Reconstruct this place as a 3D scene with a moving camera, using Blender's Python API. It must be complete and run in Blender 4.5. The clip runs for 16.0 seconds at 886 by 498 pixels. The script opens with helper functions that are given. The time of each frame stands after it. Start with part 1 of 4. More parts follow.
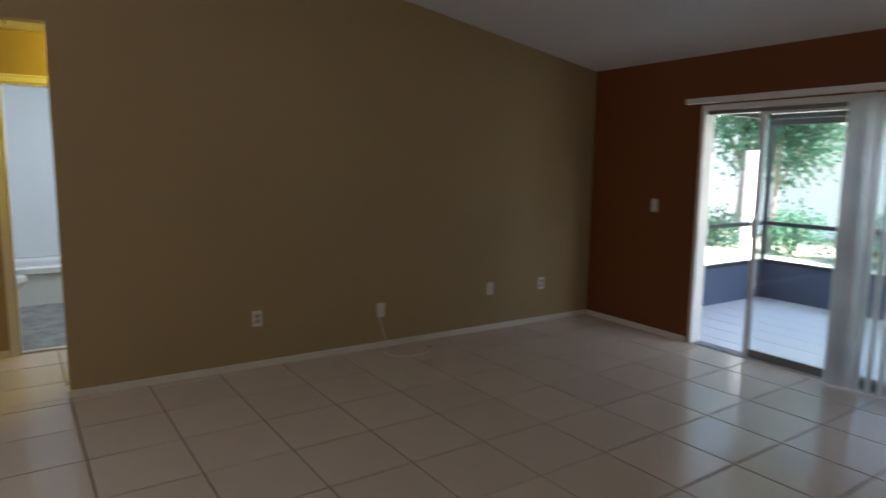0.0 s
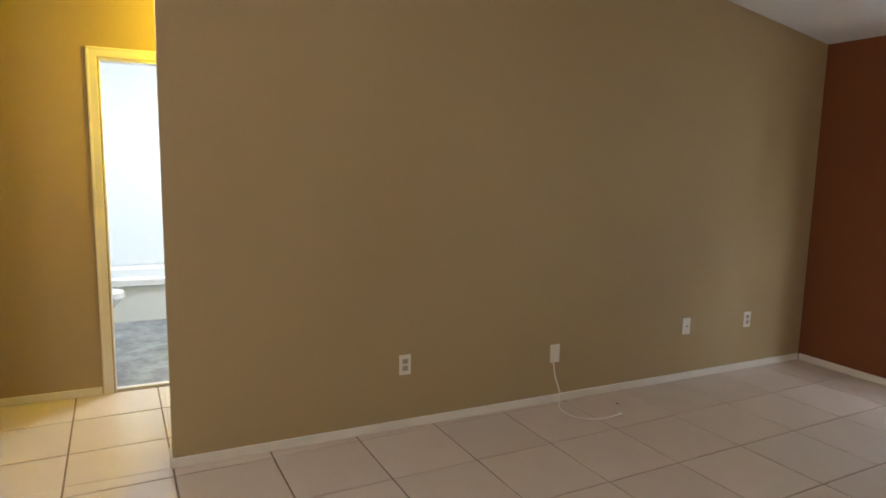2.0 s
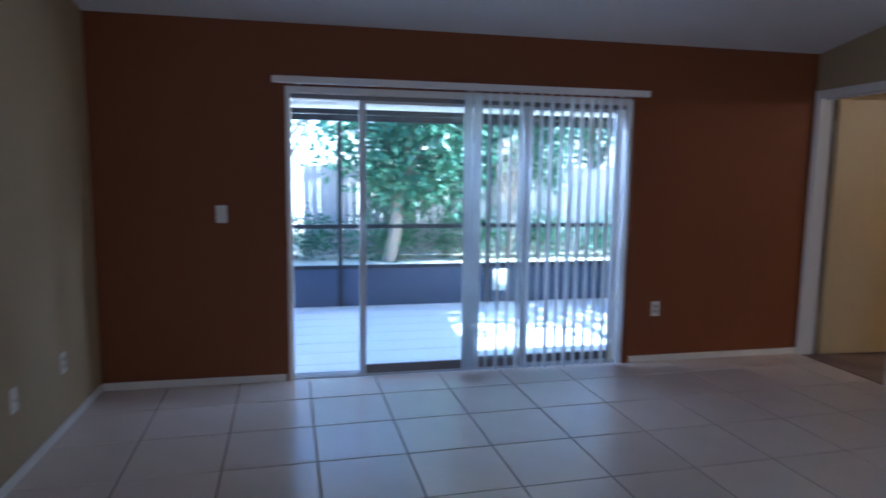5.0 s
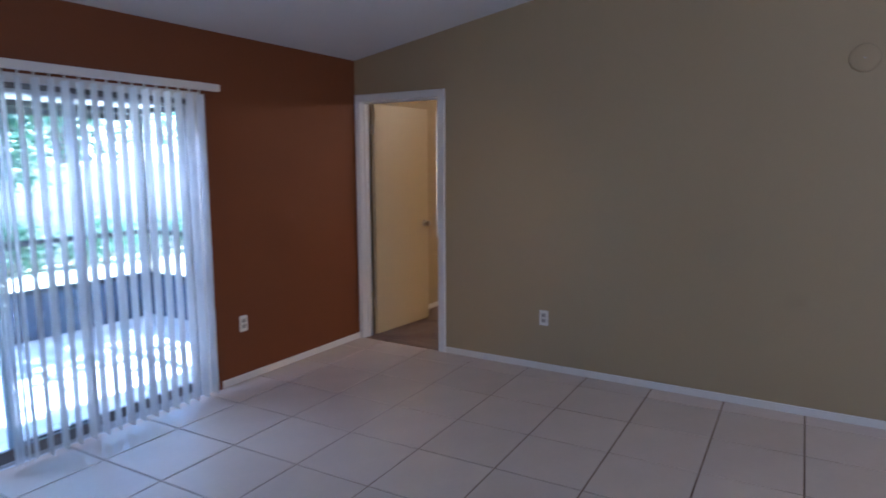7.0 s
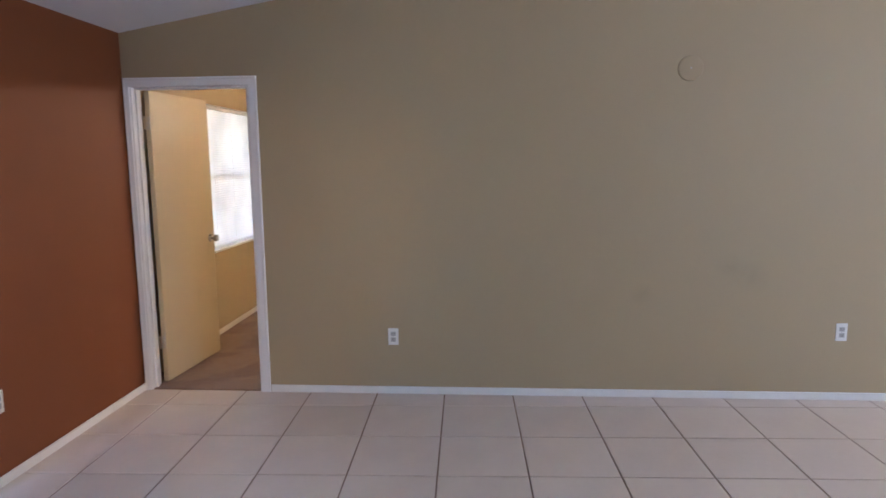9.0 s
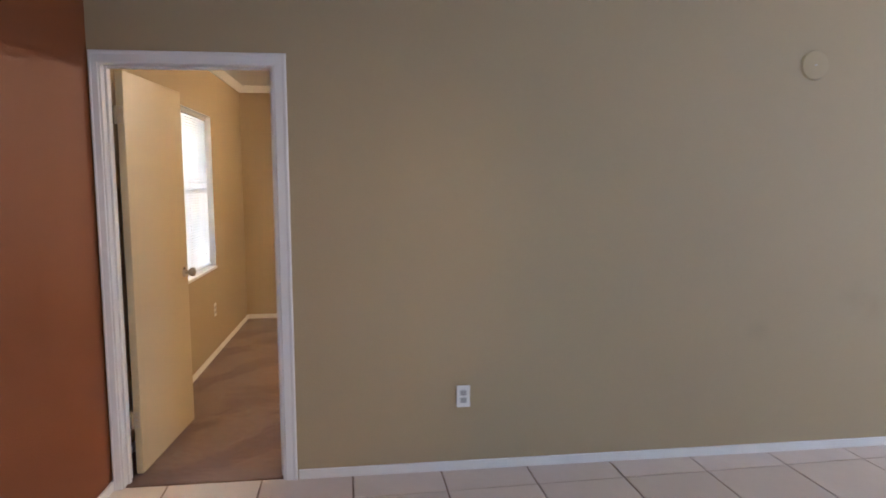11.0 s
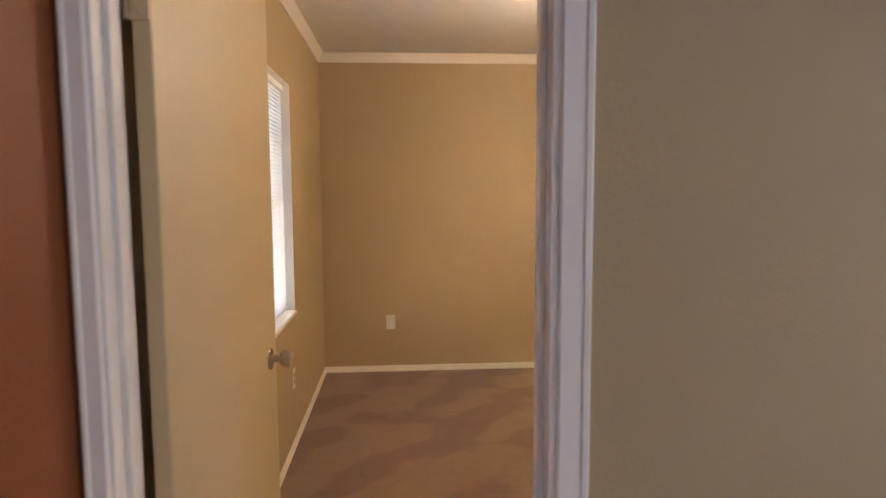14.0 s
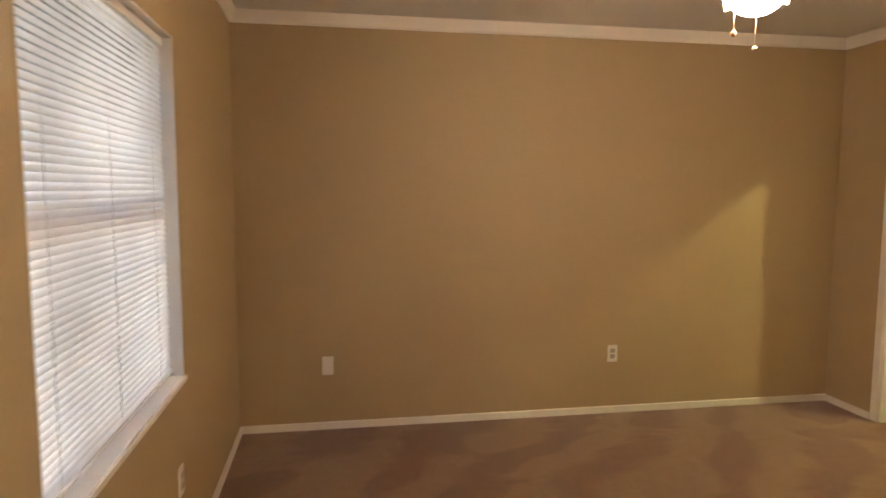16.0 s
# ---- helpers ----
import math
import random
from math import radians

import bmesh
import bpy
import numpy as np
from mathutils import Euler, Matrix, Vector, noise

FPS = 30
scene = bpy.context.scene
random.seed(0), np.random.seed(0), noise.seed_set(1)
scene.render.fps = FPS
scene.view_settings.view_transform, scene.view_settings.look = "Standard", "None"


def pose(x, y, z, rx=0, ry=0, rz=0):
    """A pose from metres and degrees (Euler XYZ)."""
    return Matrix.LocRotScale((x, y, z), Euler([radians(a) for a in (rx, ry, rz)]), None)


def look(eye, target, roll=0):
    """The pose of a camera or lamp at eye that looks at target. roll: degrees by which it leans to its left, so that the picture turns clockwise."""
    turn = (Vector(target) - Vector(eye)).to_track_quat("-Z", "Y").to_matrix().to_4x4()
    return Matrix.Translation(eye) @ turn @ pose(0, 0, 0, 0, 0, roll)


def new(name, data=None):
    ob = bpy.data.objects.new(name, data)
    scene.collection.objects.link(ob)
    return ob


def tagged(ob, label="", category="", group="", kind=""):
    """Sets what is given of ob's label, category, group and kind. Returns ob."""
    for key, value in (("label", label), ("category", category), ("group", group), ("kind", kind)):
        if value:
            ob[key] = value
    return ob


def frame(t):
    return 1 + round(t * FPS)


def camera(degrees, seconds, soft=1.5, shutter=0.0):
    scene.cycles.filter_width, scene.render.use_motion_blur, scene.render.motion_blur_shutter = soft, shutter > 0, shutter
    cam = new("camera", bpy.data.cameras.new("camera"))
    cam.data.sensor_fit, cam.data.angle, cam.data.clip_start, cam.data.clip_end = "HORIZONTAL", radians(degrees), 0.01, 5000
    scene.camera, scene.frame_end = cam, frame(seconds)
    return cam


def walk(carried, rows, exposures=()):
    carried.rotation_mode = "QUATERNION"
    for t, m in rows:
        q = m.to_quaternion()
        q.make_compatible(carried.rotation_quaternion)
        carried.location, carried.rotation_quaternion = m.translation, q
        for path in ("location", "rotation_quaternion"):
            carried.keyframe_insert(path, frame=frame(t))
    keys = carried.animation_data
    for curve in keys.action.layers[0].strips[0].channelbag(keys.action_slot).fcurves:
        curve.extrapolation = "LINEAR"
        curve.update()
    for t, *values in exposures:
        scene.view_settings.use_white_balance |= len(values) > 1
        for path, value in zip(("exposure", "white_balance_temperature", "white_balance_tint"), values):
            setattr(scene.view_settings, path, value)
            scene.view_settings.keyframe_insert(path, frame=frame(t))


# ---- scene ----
cam = camera(69.9, 16.0, soft=1.6, shutter=0.5)
PATH = [
    (0, (4.505, -4.617, 1.514), (2.837, -3.549, 1.24), 0.7),
    (0.5, (4.177, -4.608, 1.529), (2.401, -3.733, 1.246), 1.3),
    (1, (3.876, -4.64, 1.505), (2.087, -3.789, 1.226), 1.2),
    (1.5, (3.5, -4.597, 1.489), (1.704, -3.757, 1.223), 1.1),
    (2, (3.134, -4.616, 1.476), (1.348, -3.757, 1.205), 1.1),
    (2.5, (2.858, -4.586, 1.501), (1.178, -3.538, 1.219), 1.0),
    (3, (2.438, -4.498, 1.492), (0.984, -3.153, 1.214), 1.3),
    (3.5, (2.159, -4.495, 1.499), (0.988, -2.897, 1.224), 1.3),
    (4, (1.857, -4.496, 1.411), (1.213, -2.618, 1.173), 1.3),
    (4.5, (1.531, -4.441, 1.41), (1.47, -2.456, 1.179), 1.3),
    (5, (1.327, -4.356, 1.439), (1.743, -2.414, 1.199), 0.7),
    (7.3, (0.933, -3.287, 1.541), (2.713, -2.418, 1.261), -0.3),
    (7.5, (0.946, -3.144, 1.542), (2.771, -2.377, 1.255), -0.3),
    (8, (1.024, -2.867, 1.543), (2.928, -2.322, 1.264), -0.3),
    (8.5, (1.068, -2.623, 1.557), (3.02, -2.296, 1.276), -0.5),
    (11, (2.09, -1.258, 1.496), (4.064, -1.497, 1.287), -0.2),
    (11.5, (2.39, -1.066, 1.484), (4.37, -1.273, 1.286), -0.3),
    (12, (2.637, -0.934, 1.492), (4.621, -1.097, 1.294), -0.3),
    (12.5, (2.986, -0.837, 1.48), (4.971, -0.984, 1.288), -0.4),
    (13, (3.351, -0.716, 1.517), (5.336, -0.847, 1.315), -0.3),
    (13.5, (3.717, -0.588, 1.472), (5.704, -0.71, 1.287), -0.5),
    (14, (4.14, -0.556, 1.47), (6.126, -0.689, 1.284), -0.3),
    (14.5, (4.461, -0.519, 1.468), (6.447, -0.654, 1.276), -0.4),
    (15, (4.75, -0.444, 1.43), (6.786, -0.601, 1.246), -0.4),
    (15.5, (5.057, -0.445, 1.45), (7.033, -0.684, 1.266), 0.2),
    (16, (5.29, -0.53, 1.508), (7.253, -0.861, 1.317), 0.2),
]
EXPOSURES = [(0.0, 2.7, 6000, 12), (0.5, 3.15, 6500, 11), (1.0, 3.55, 6700, 12), (1.5, 3.8, 6700, 12), (2.5, 4.2, 5950, 13), (3.5, 4.35, 5500, 13), (4.0, 4.4, 5100, 13), (4.5, 4.55, 5000, 13), (5.0, 2.9, 4500, 15), (7.3, 3.7, 4650, 20), (8.5, 4.3, 4800, 18), (11.0, 4.54, 4900, 16), (13.5, 4.5, 5200, 18), (14.5, 4.28, 5150, 18), (15.0, 4.25, 5250, 18), (16.0, 3.86, 5250, 18)]
walk(cam, [(t, look(eye, target, roll)) for t, eye, target, roll in PATH], EXPOSURES)

# ---- plan, in metres ----
W = 5.24             # living room, from the long plain wall to the bedroom wall
H = 2.387            # ceiling height at the accent wall
SLOPE = 0.172        # rise of the vaulted ceiling
RIDGE, BACK = -5.2, -8.0
WEND = -4.52          # end of the plain wall, where the hall opens
DX0, DX1, DZ = 1.19, 3.67, 1.99     # patio door opening
BY0, BY1, BZ = -0.838, -0.038, 2.062  # bedroom door opening
BX0, BX1, BYS, BYN, BH = W + 0.115, 9.206, -3.975, 0.065, 2.525  # bedroom
WX0, WX1, WZ0, WZ1 = 6.64, 7.855, 0.765, 2.065      # bedroom window
HX, HY0, HH = -1.20, -5.55, 2.42     # hall
LX0, LX1, LY = 0.28, 4.95, 2.52      # screened porch
GROUND = -0.14
FANX, FANY = 7.294, -1.937

# ---- world, sun, lamps ----
world = bpy.data.worlds.new("world")
scene.world = world
world.use_nodes = True
sky = world.node_tree.nodes.new("ShaderNodeTexSky")
sky.sky_type, sky.sun_disc = "NISHITA", False
SUN_AZ, SUN_EL = radians(97), radians(42)
sky.sun_elevation, sky.sun_rotation = SUN_EL, SUN_AZ
bg = world.node_tree.nodes["Background"]
world.node_tree.links.new(sky.outputs[0], bg.inputs[0])
bg.inputs[1].default_value = 0.15
sun = new("sun", bpy.data.lights.new("sun", "SUN"))
sun.data.energy, sun.data.angle, sun.data.color = 5.0, radians(0.5), (1.0, 0.95, 0.86)
way = Vector((math.sin(SUN_AZ) * math.cos(SUN_EL), math.cos(SUN_AZ) * math.cos(SUN_EL), math.sin(SUN_EL)))
sun.matrix_world = look(way * 30, (0, 0, 0))


def lamp(name, kind, at, energy, color, size=0.05, target=None, size_y=None):
    ob = new(name, bpy.data.lights.new(name, kind))
    ob.data.energy, ob.data.color = energy, color
    if kind == "AREA":
        ob.data.shape, ob.data.size, ob.data.size_y = "RECTANGLE", size, size_y or size
    else:
        ob.data.shadow_soft_size = size
    ob.matrix_world = look(at, target) if target else pose(*at)
    return ob


WARM = (1.0, 0.62, 0.26)
# Added unseen spot that makes the warm patch on the accent wall.
spot = lamp("accent_wall_fill", "SPOT", (-0.66, -5.42, 2.34), 11, (1.0, 0.62, 0.24), 0.04, (4.7, 0.0, 1.2))
spot.data.spot_size, spot.data.spot_blend = radians(34), 0.5
lamp("hall_lamp", "POINT", (-0.72, -4.05, 2.33), 2.4, (1.0, 0.72, 0.02), 0.06)
lamp("closet_lamp", "POINT", (8.21, -4.58, 2.36), 5.4, (1.0, 0.84, 0.25), 0.03)
for k in range(3):
    lamp("fan_bulb", "POINT", (FANX + 0.15 * math.cos(radians(84 + 120 * k)), FANY + 0.15 * math.sin(radians(84 + 120 * k)), 2.15), 0.36, (1.0, 0.58, 0.23), 0.04)
# Added cool fill for the east wall; no window is built there.
lamp("west_fill_light", "AREA", (0.01, -7.0, 1.45), 9, (0.80, 0.89, 1.0), 1.5, (5, -6.2, 1.2), 1.3)
# Added warm fill to lift the west wall; unseen, with no window behind.
lamp("east_fill_light", "AREA", (W - 0.01, -6.9, 1.5), 4.5, (1.0, 0.78, 0.58), 1.2, (0, -4.2, 1.4), 1.2)
# Strip lamp added out of view above the door head to boost the sky's light.
lamp("patio_sky_fill", "AREA", (2.85, 0.21, 2.05), 2.4, (0.80, 0.88, 1.0), 1.6, (2.85, -1.3, 0.0), 0.08)
# Added cool fill inside the bathroom, in front of a closed wall.
lamp("bath_fill_light", "AREA", (-2.5, -3.52, 1.7), 3.8, (0.82, 0.92, 1.0), 1.0, (-2.6, -5, 1.2), 0.8)


# ---- materials ----
def material(name, color, rough=0.6, metal=0.0, vary=0.06, scale=2.0, bump=0.0, grain=60.0, gain=0.0, random_tone=0.0, trans=0.0, spec=None):
    """Principled paint: colour varied at a large and a small scale, with a fine relief."""
    m = bpy.data.materials.new(name)
    m.use_nodes = True
    n, l = m.node_tree.nodes, m.node_tree.links
    p = n["Principled BSDF"]
    p.inputs["Metallic"].default_value = metal
    if spec is not None:
        p.inputs["Specular IOR Level"].default_value = spec
    if trans:
        p.inputs["Transmission Weight"].default_value = trans
    co = n.new("ShaderNodeTexCoord")
    big, fine = n.new("ShaderNodeTexNoise"), n.new("ShaderNodeTexNoise")
    for node, s, d in ((big, scale, 4), (fine, grain, 3)):
        node.inputs["Scale"].default_value, node.inputs["Detail"].default_value = s, d
        l.new(co.outputs["Object"], node.inputs["Vector"])
    hsv = n.new("ShaderNodeHueSaturation")
    hsv.inputs["Color"].default_value = (*color, 1)
    add = n.new("ShaderNodeMath")
    add.operation = "MULTIPLY_ADD"
    add.inputs[1].default_value, add.inputs[2].default_value = 2 * vary, 1 - vary
    mix = n.new("ShaderNodeMath")
    mix.operation = "MULTIPLY_ADD"
    mix.inputs[1].default_value = 0.3
    l.new(fine.outputs["Fac"], mix.inputs[0])
    sc = n.new("ShaderNodeMath")
    sc.operation = "MULTIPLY"
    sc.inputs[1].default_value = 0.7
    l.new(big.outputs["Fac"], sc.inputs[0])
    l.new(sc.outputs[0], mix.inputs[2])
    l.new(mix.outputs[0], add.inputs[0])
    last = add
    if random_tone:
        info, r = n.new("ShaderNodeObjectInfo"), n.new("ShaderNodeMath")
        r.operation = "MULTIPLY_ADD"
        r.inputs[1].default_value, r.inputs[2].default_value = 2 * random_tone, 1 - random_tone
        l.new(info.outputs["Random"], r.inputs[0])
        mul = n.new("ShaderNodeMath")
        mul.operation = "MULTIPLY"
        l.new(add.outputs[0], mul.inputs[0])
        l.new(r.outputs[0], mul.inputs[1])
        last = mul
    l.new(last.outputs[0], hsv.inputs["Value"])
    l.new(hsv.outputs[0], p.inputs["Base Color"])
    rr = n.new("ShaderNodeMath")
    rr.operation = "MULTIPLY_ADD"
    rr.inputs[1].default_value, rr.inputs[2].default_value = 0.15, rough - 0.07
    l.new(big.outputs["Fac"], rr.inputs[0])
    l.new(rr.outputs[0], p.inputs["Roughness"])
    if bump:
        b = n.new("ShaderNodeBump")
        b.inputs["Strength"].default_value, b.inputs["Distance"].default_value = bump, 0.003
        l.new(fine.outputs["Fac"], b.inputs["Height"])
        l.new(b.outputs[0], p.inputs["Normal"])
    return m


def island_tone(m, amount):
    """Each loose piece of a joined mesh gets a tone of its own."""
    n, l = m.node_tree.nodes, m.node_tree.links
    geo, r = n.new("ShaderNodeNewGeometry"), n.new("ShaderNodeMath")
    r.operation = "MULTIPLY_ADD"
    r.inputs[1].default_value, r.inputs[2].default_value = 2 * amount, 1 - amount
    l.new(geo.outputs["Random Per Island"], r.inputs[0])
    hsv = next(x for x in n if x.type == "HUE_SAT")
    link = hsv.inputs["Value"].links[0]
    mul = n.new("ShaderNodeMath")
    mul.operation = "MULTIPLY"
    l.new(link.from_socket, mul.inputs[0])
    l.new(r.outputs[0], mul.inputs[1])
    l.new(mul.outputs[0], hsv.inputs["Value"])
    return m


def smudges(m, spots, dark):
    """Scuffs on a wall: soft round marks at given places (x, y, z, radius)."""
    n, l = m.node_tree.nodes, m.node_tree.links
    co = n.new("ShaderNodeTexCoord")
    hsv = next(x for x in n if x.type == "HUE_SAT")
    noise_tex = n.new("ShaderNodeTexNoise")
    noise_tex.inputs["Scale"].default_value = 14
    l.new(co.outputs["Object"], noise_tex.inputs["Vector"])
    value = hsv.inputs["Value"].links[0].from_socket
    for x, y, z, r in spots:
        d = n.new("ShaderNodeVectorMath")
        d.operation = "DISTANCE"
        d.inputs[1].default_value = (x, y, z)
        l.new(co.outputs["Object"], d.inputs[0])
        f = n.new("ShaderNodeMapRange")
        f.inputs["From Min"].default_value, f.inputs["From Max"].default_value = 0.1 * r, r
        f.inputs["To Min"].default_value, f.inputs["To Max"].default_value = dark, 0
        l.new(d.outputs["Value"], f.inputs["Value"])
        k = n.new("ShaderNodeMath")
        k.operation = "MULTIPLY"
        l.new(f.outputs[0], k.inputs[0])
        l.new(noise_tex.outputs["Fac"], k.inputs[1])
        one = n.new("ShaderNodeMath")
        one.operation = "SUBTRACT"
        one.inputs[0].default_value = 1
        l.new(k.outputs[0], one.inputs[1])
        mul = n.new("ShaderNodeMath")
        mul.operation = "MULTIPLY"
        l.new(value, mul.inputs[0])
        l.new(one.outputs[0], mul.inputs[1])
        value = mul.outputs[0]
    l.new(value, hsv.inputs["Value"])
    return m


def glowing(name, color, strength):
    m = bpy.data.materials.new(name)
    m.use_nodes = True
    p = m.node_tree.nodes["Principled BSDF"]
    p.inputs["Base Color"].default_value = (0.9, 0.88, 0.82, 1)
    p.inputs["Emission Color"].default_value, p.inputs["Emission Strength"].default_value = (*color, 1), strength
    return m


def glass_material(name, tint=(0.96, 0.985, 0.98)):
    m = bpy.data.materials.new(name)
    m.use_nodes = True
    n, l = m.node_tree.nodes, m.node_tree.links
    n.remove(n["Principled BSDF"])
    t, g, mix, fr = (n.new(k) for k in ("ShaderNodeBsdfTransparent", "ShaderNodeBsdfGlossy", "ShaderNodeMixShader", "ShaderNodeFresnel"))
    t.inputs["Color"].default_value = (*tint, 1)
    g.inputs["Roughness"].default_value = 0.02
    l.new(fr.outputs[0], mix.inputs[0])
    l.new(t.outputs[0], mix.inputs[1])
    l.new(g.outputs[0], mix.inputs[2])
    l.new(mix.outputs[0], n["Material Output"].inputs[0])
    return m


def translucent(name, color, share, rough=0.5):
    """Thin plastic or leaf: lets part of the light through."""
    m = bpy.data.materials.new(name)
    m.use_nodes = True
    n, l = m.node_tree.nodes, m.node_tree.links
    p, t, mix = n["Principled BSDF"], n.new("ShaderNodeBsdfTranslucent"), n.new("ShaderNodeMixShader")
    co, noise_tex, hsv, k = n.new("ShaderNodeNewGeometry"), n.new("ShaderNodeTexNoise"), n.new("ShaderNodeHueSaturation"), n.new("ShaderNodeMath")
    noise_tex.inputs["Scale"].default_value = 3.0
    l.new(co.outputs["Position"], noise_tex.inputs["Vector"])
    k.operation = "MULTIPLY_ADD"
    k.inputs[1].default_value, k.inputs[2].default_value = 0.5, 0.75
    l.new(noise_tex.outputs["Fac"], k.inputs[0])
    l.new(k.outputs[0], hsv.inputs["Value"])
    hsv.inputs["Color"].default_value = (*color, 1)
    p.inputs["Roughness"].default_value = rough
    l.new(hsv.outputs[0], p.inputs["Base Color"])
    l.new(hsv.outputs[0], t.inputs["Color"])
    mix.inputs[0].default_value = share
    l.new(p.outputs[0], mix.inputs[1])
    l.new(t.outputs[0], mix.inputs[2])
    l.new(mix.outputs[0], n["Material Output"].inputs[0])
    return m


TAN = smudges(material("tan_wall_paint", (0.41, 0.315, 0.168), 0.62, vary=0.05, scale=1.2, bump=0.3, grain=120), [(W, -3.36, 0.69, 0.08), (W, -3.92, 0.86, 0.11), (W, -4.05, 0.8, 0.12)], 0.12)
BROWN = smudges(material("brown_wall_paint", (0.185, 0.052, 0.010), 0.66, vary=0.08, scale=1.2, bump=0.5, grain=120), [(4.4, 0, 0.9, 0.3)], 0.1)
CEILING = material("ceiling_paint", (0.72, 0.72, 0.72), 0.85, vary=0.04, scale=1.5, bump=0.9, grain=90)
TRIM = material("white_trim_paint", (0.80, 0.78, 0.74), 0.38, vary=0.025, scale=1.5, bump=0.03, grain=25)
BASE = material("white_baseboard_paint", (0.78, 0.75, 0.69), 0.4, vary=0.10, scale=6, bump=0.1, grain=50)
CREAM = material("cream_door_paint", (0.54, 0.435, 0.25), 0.42, vary=0.05, scale=1.5, bump=0.1, grain=80)
TILE = material("cream_floor_tile", (0.71, 0.61, 0.52), 0.23, vary=0.08, scale=5, bump=0.06, grain=30, random_tone=0.04)
GROUT = material("brown_grout", (0.225, 0.150, 0.10), 0.9, vary=0.3, scale=3, bump=0.6, grain=200)
FACE = material("receptacle_plastic", (0.42, 0.40, 0.36), 0.4)
PLATE = material("white_plate_plastic", (0.78, 0.76, 0.70), 0.3, vary=0.03)
SLOT = material("dark_slot", (0.03, 0.03, 0.03), 0.6)
METAL = material("satin_nickel", (0.50, 0.47, 0.42), 0.28, metal=1.0, vary=0.08, scale=20)
BRASS = material("aged_hinge_metal", (0.55, 0.47, 0.33), 0.35, metal=1.0, vary=0.15, scale=30)
ALU = material("white_aluminium", (0.62, 0.64, 0.66), 0.4, vary=0.05)
DARKALU = material("mill_aluminium", (0.20, 0.19, 0.19), 0.4, metal=0.6, vary=0.1)
BRONZE = material("bronze_screen_frame", (0.035, 0.037, 0.04), 0.45, vary=0.1)
KICK = material("blue_grey_kick_panel", (0.085, 0.11, 0.17), 0.5, vary=0.08, scale=2)
PORCHFLOOR = material("pale_grey_porch_floor_paint", (0.68, 0.70, 0.72), 0.45, vary=0.1, scale=2.5, bump=0.15, grain=60)
STUCCO = material("pale_stucco", (0.80, 0.79, 0.76), 0.9, vary=0.08, bump=0.8, grain=80)
SOFFIT = material("white_porch_ceiling", (0.78, 0.78, 0.76), 0.6, vary=0.03)
GLASS = glass_material("clear_glass")
VANE = translucent("white_blind_vane", (0.92, 0.93, 0.94), 0.7, 0.5)
SLAT = translucent("white_blind_slat", (0.92, 0.89, 0.87), 0.48, 0.45)
TUB = material("glazed_tub", (0.72, 0.74, 0.74), 0.15, vary=0.02)
WALLTILE = material("white_wall_tile", (0.74, 0.77, 0.78), 0.15, vary=0.03)
SLATE = material("grey_slate_vinyl", (0.21, 0.22, 0.225), 0.4, vary=1.6, scale=7, bump=0.2, grain=25)
CABLE = material("white_cable", (0.75, 0.72, 0.66), 0.4)
BULB = glowing("lit_frosted_glass", (1.0, 0.68, 0.34), 8)
WOODGREY = island_tone(material("weathered_fence_wood", (0.36, 0.35, 0.34), 0.9, vary=0.25, scale=1.5, bump=0.8, grain=30), 0.2)
BARK = material("bark", (0.27, 0.22, 0.18), 0.95, vary=0.35, scale=8, bump=1.0, grain=25)
LEAF = translucent("tree_leaf", (0.06, 0.14, 0.085), 0.35, 0.4)
LEAF2 = translucent("bright_leaf", (0.10, 0.22, 0.13), 0.4, 0.4)
GRASS = material("dry_lawn", (0.48, 0.46, 0.33), 0.95, vary=0.45, scale=1.2, bump=1.0, grain=40)
BLADEWOOD = material("fan_blade_wood", (0.13, 0.065, 0.03), 0.4, vary=0.25, scale=5)
FANMETAL = material("fan_brushed_metal", (0.45, 0.42, 0.38), 0.3, metal=1.0, vary=0.05)


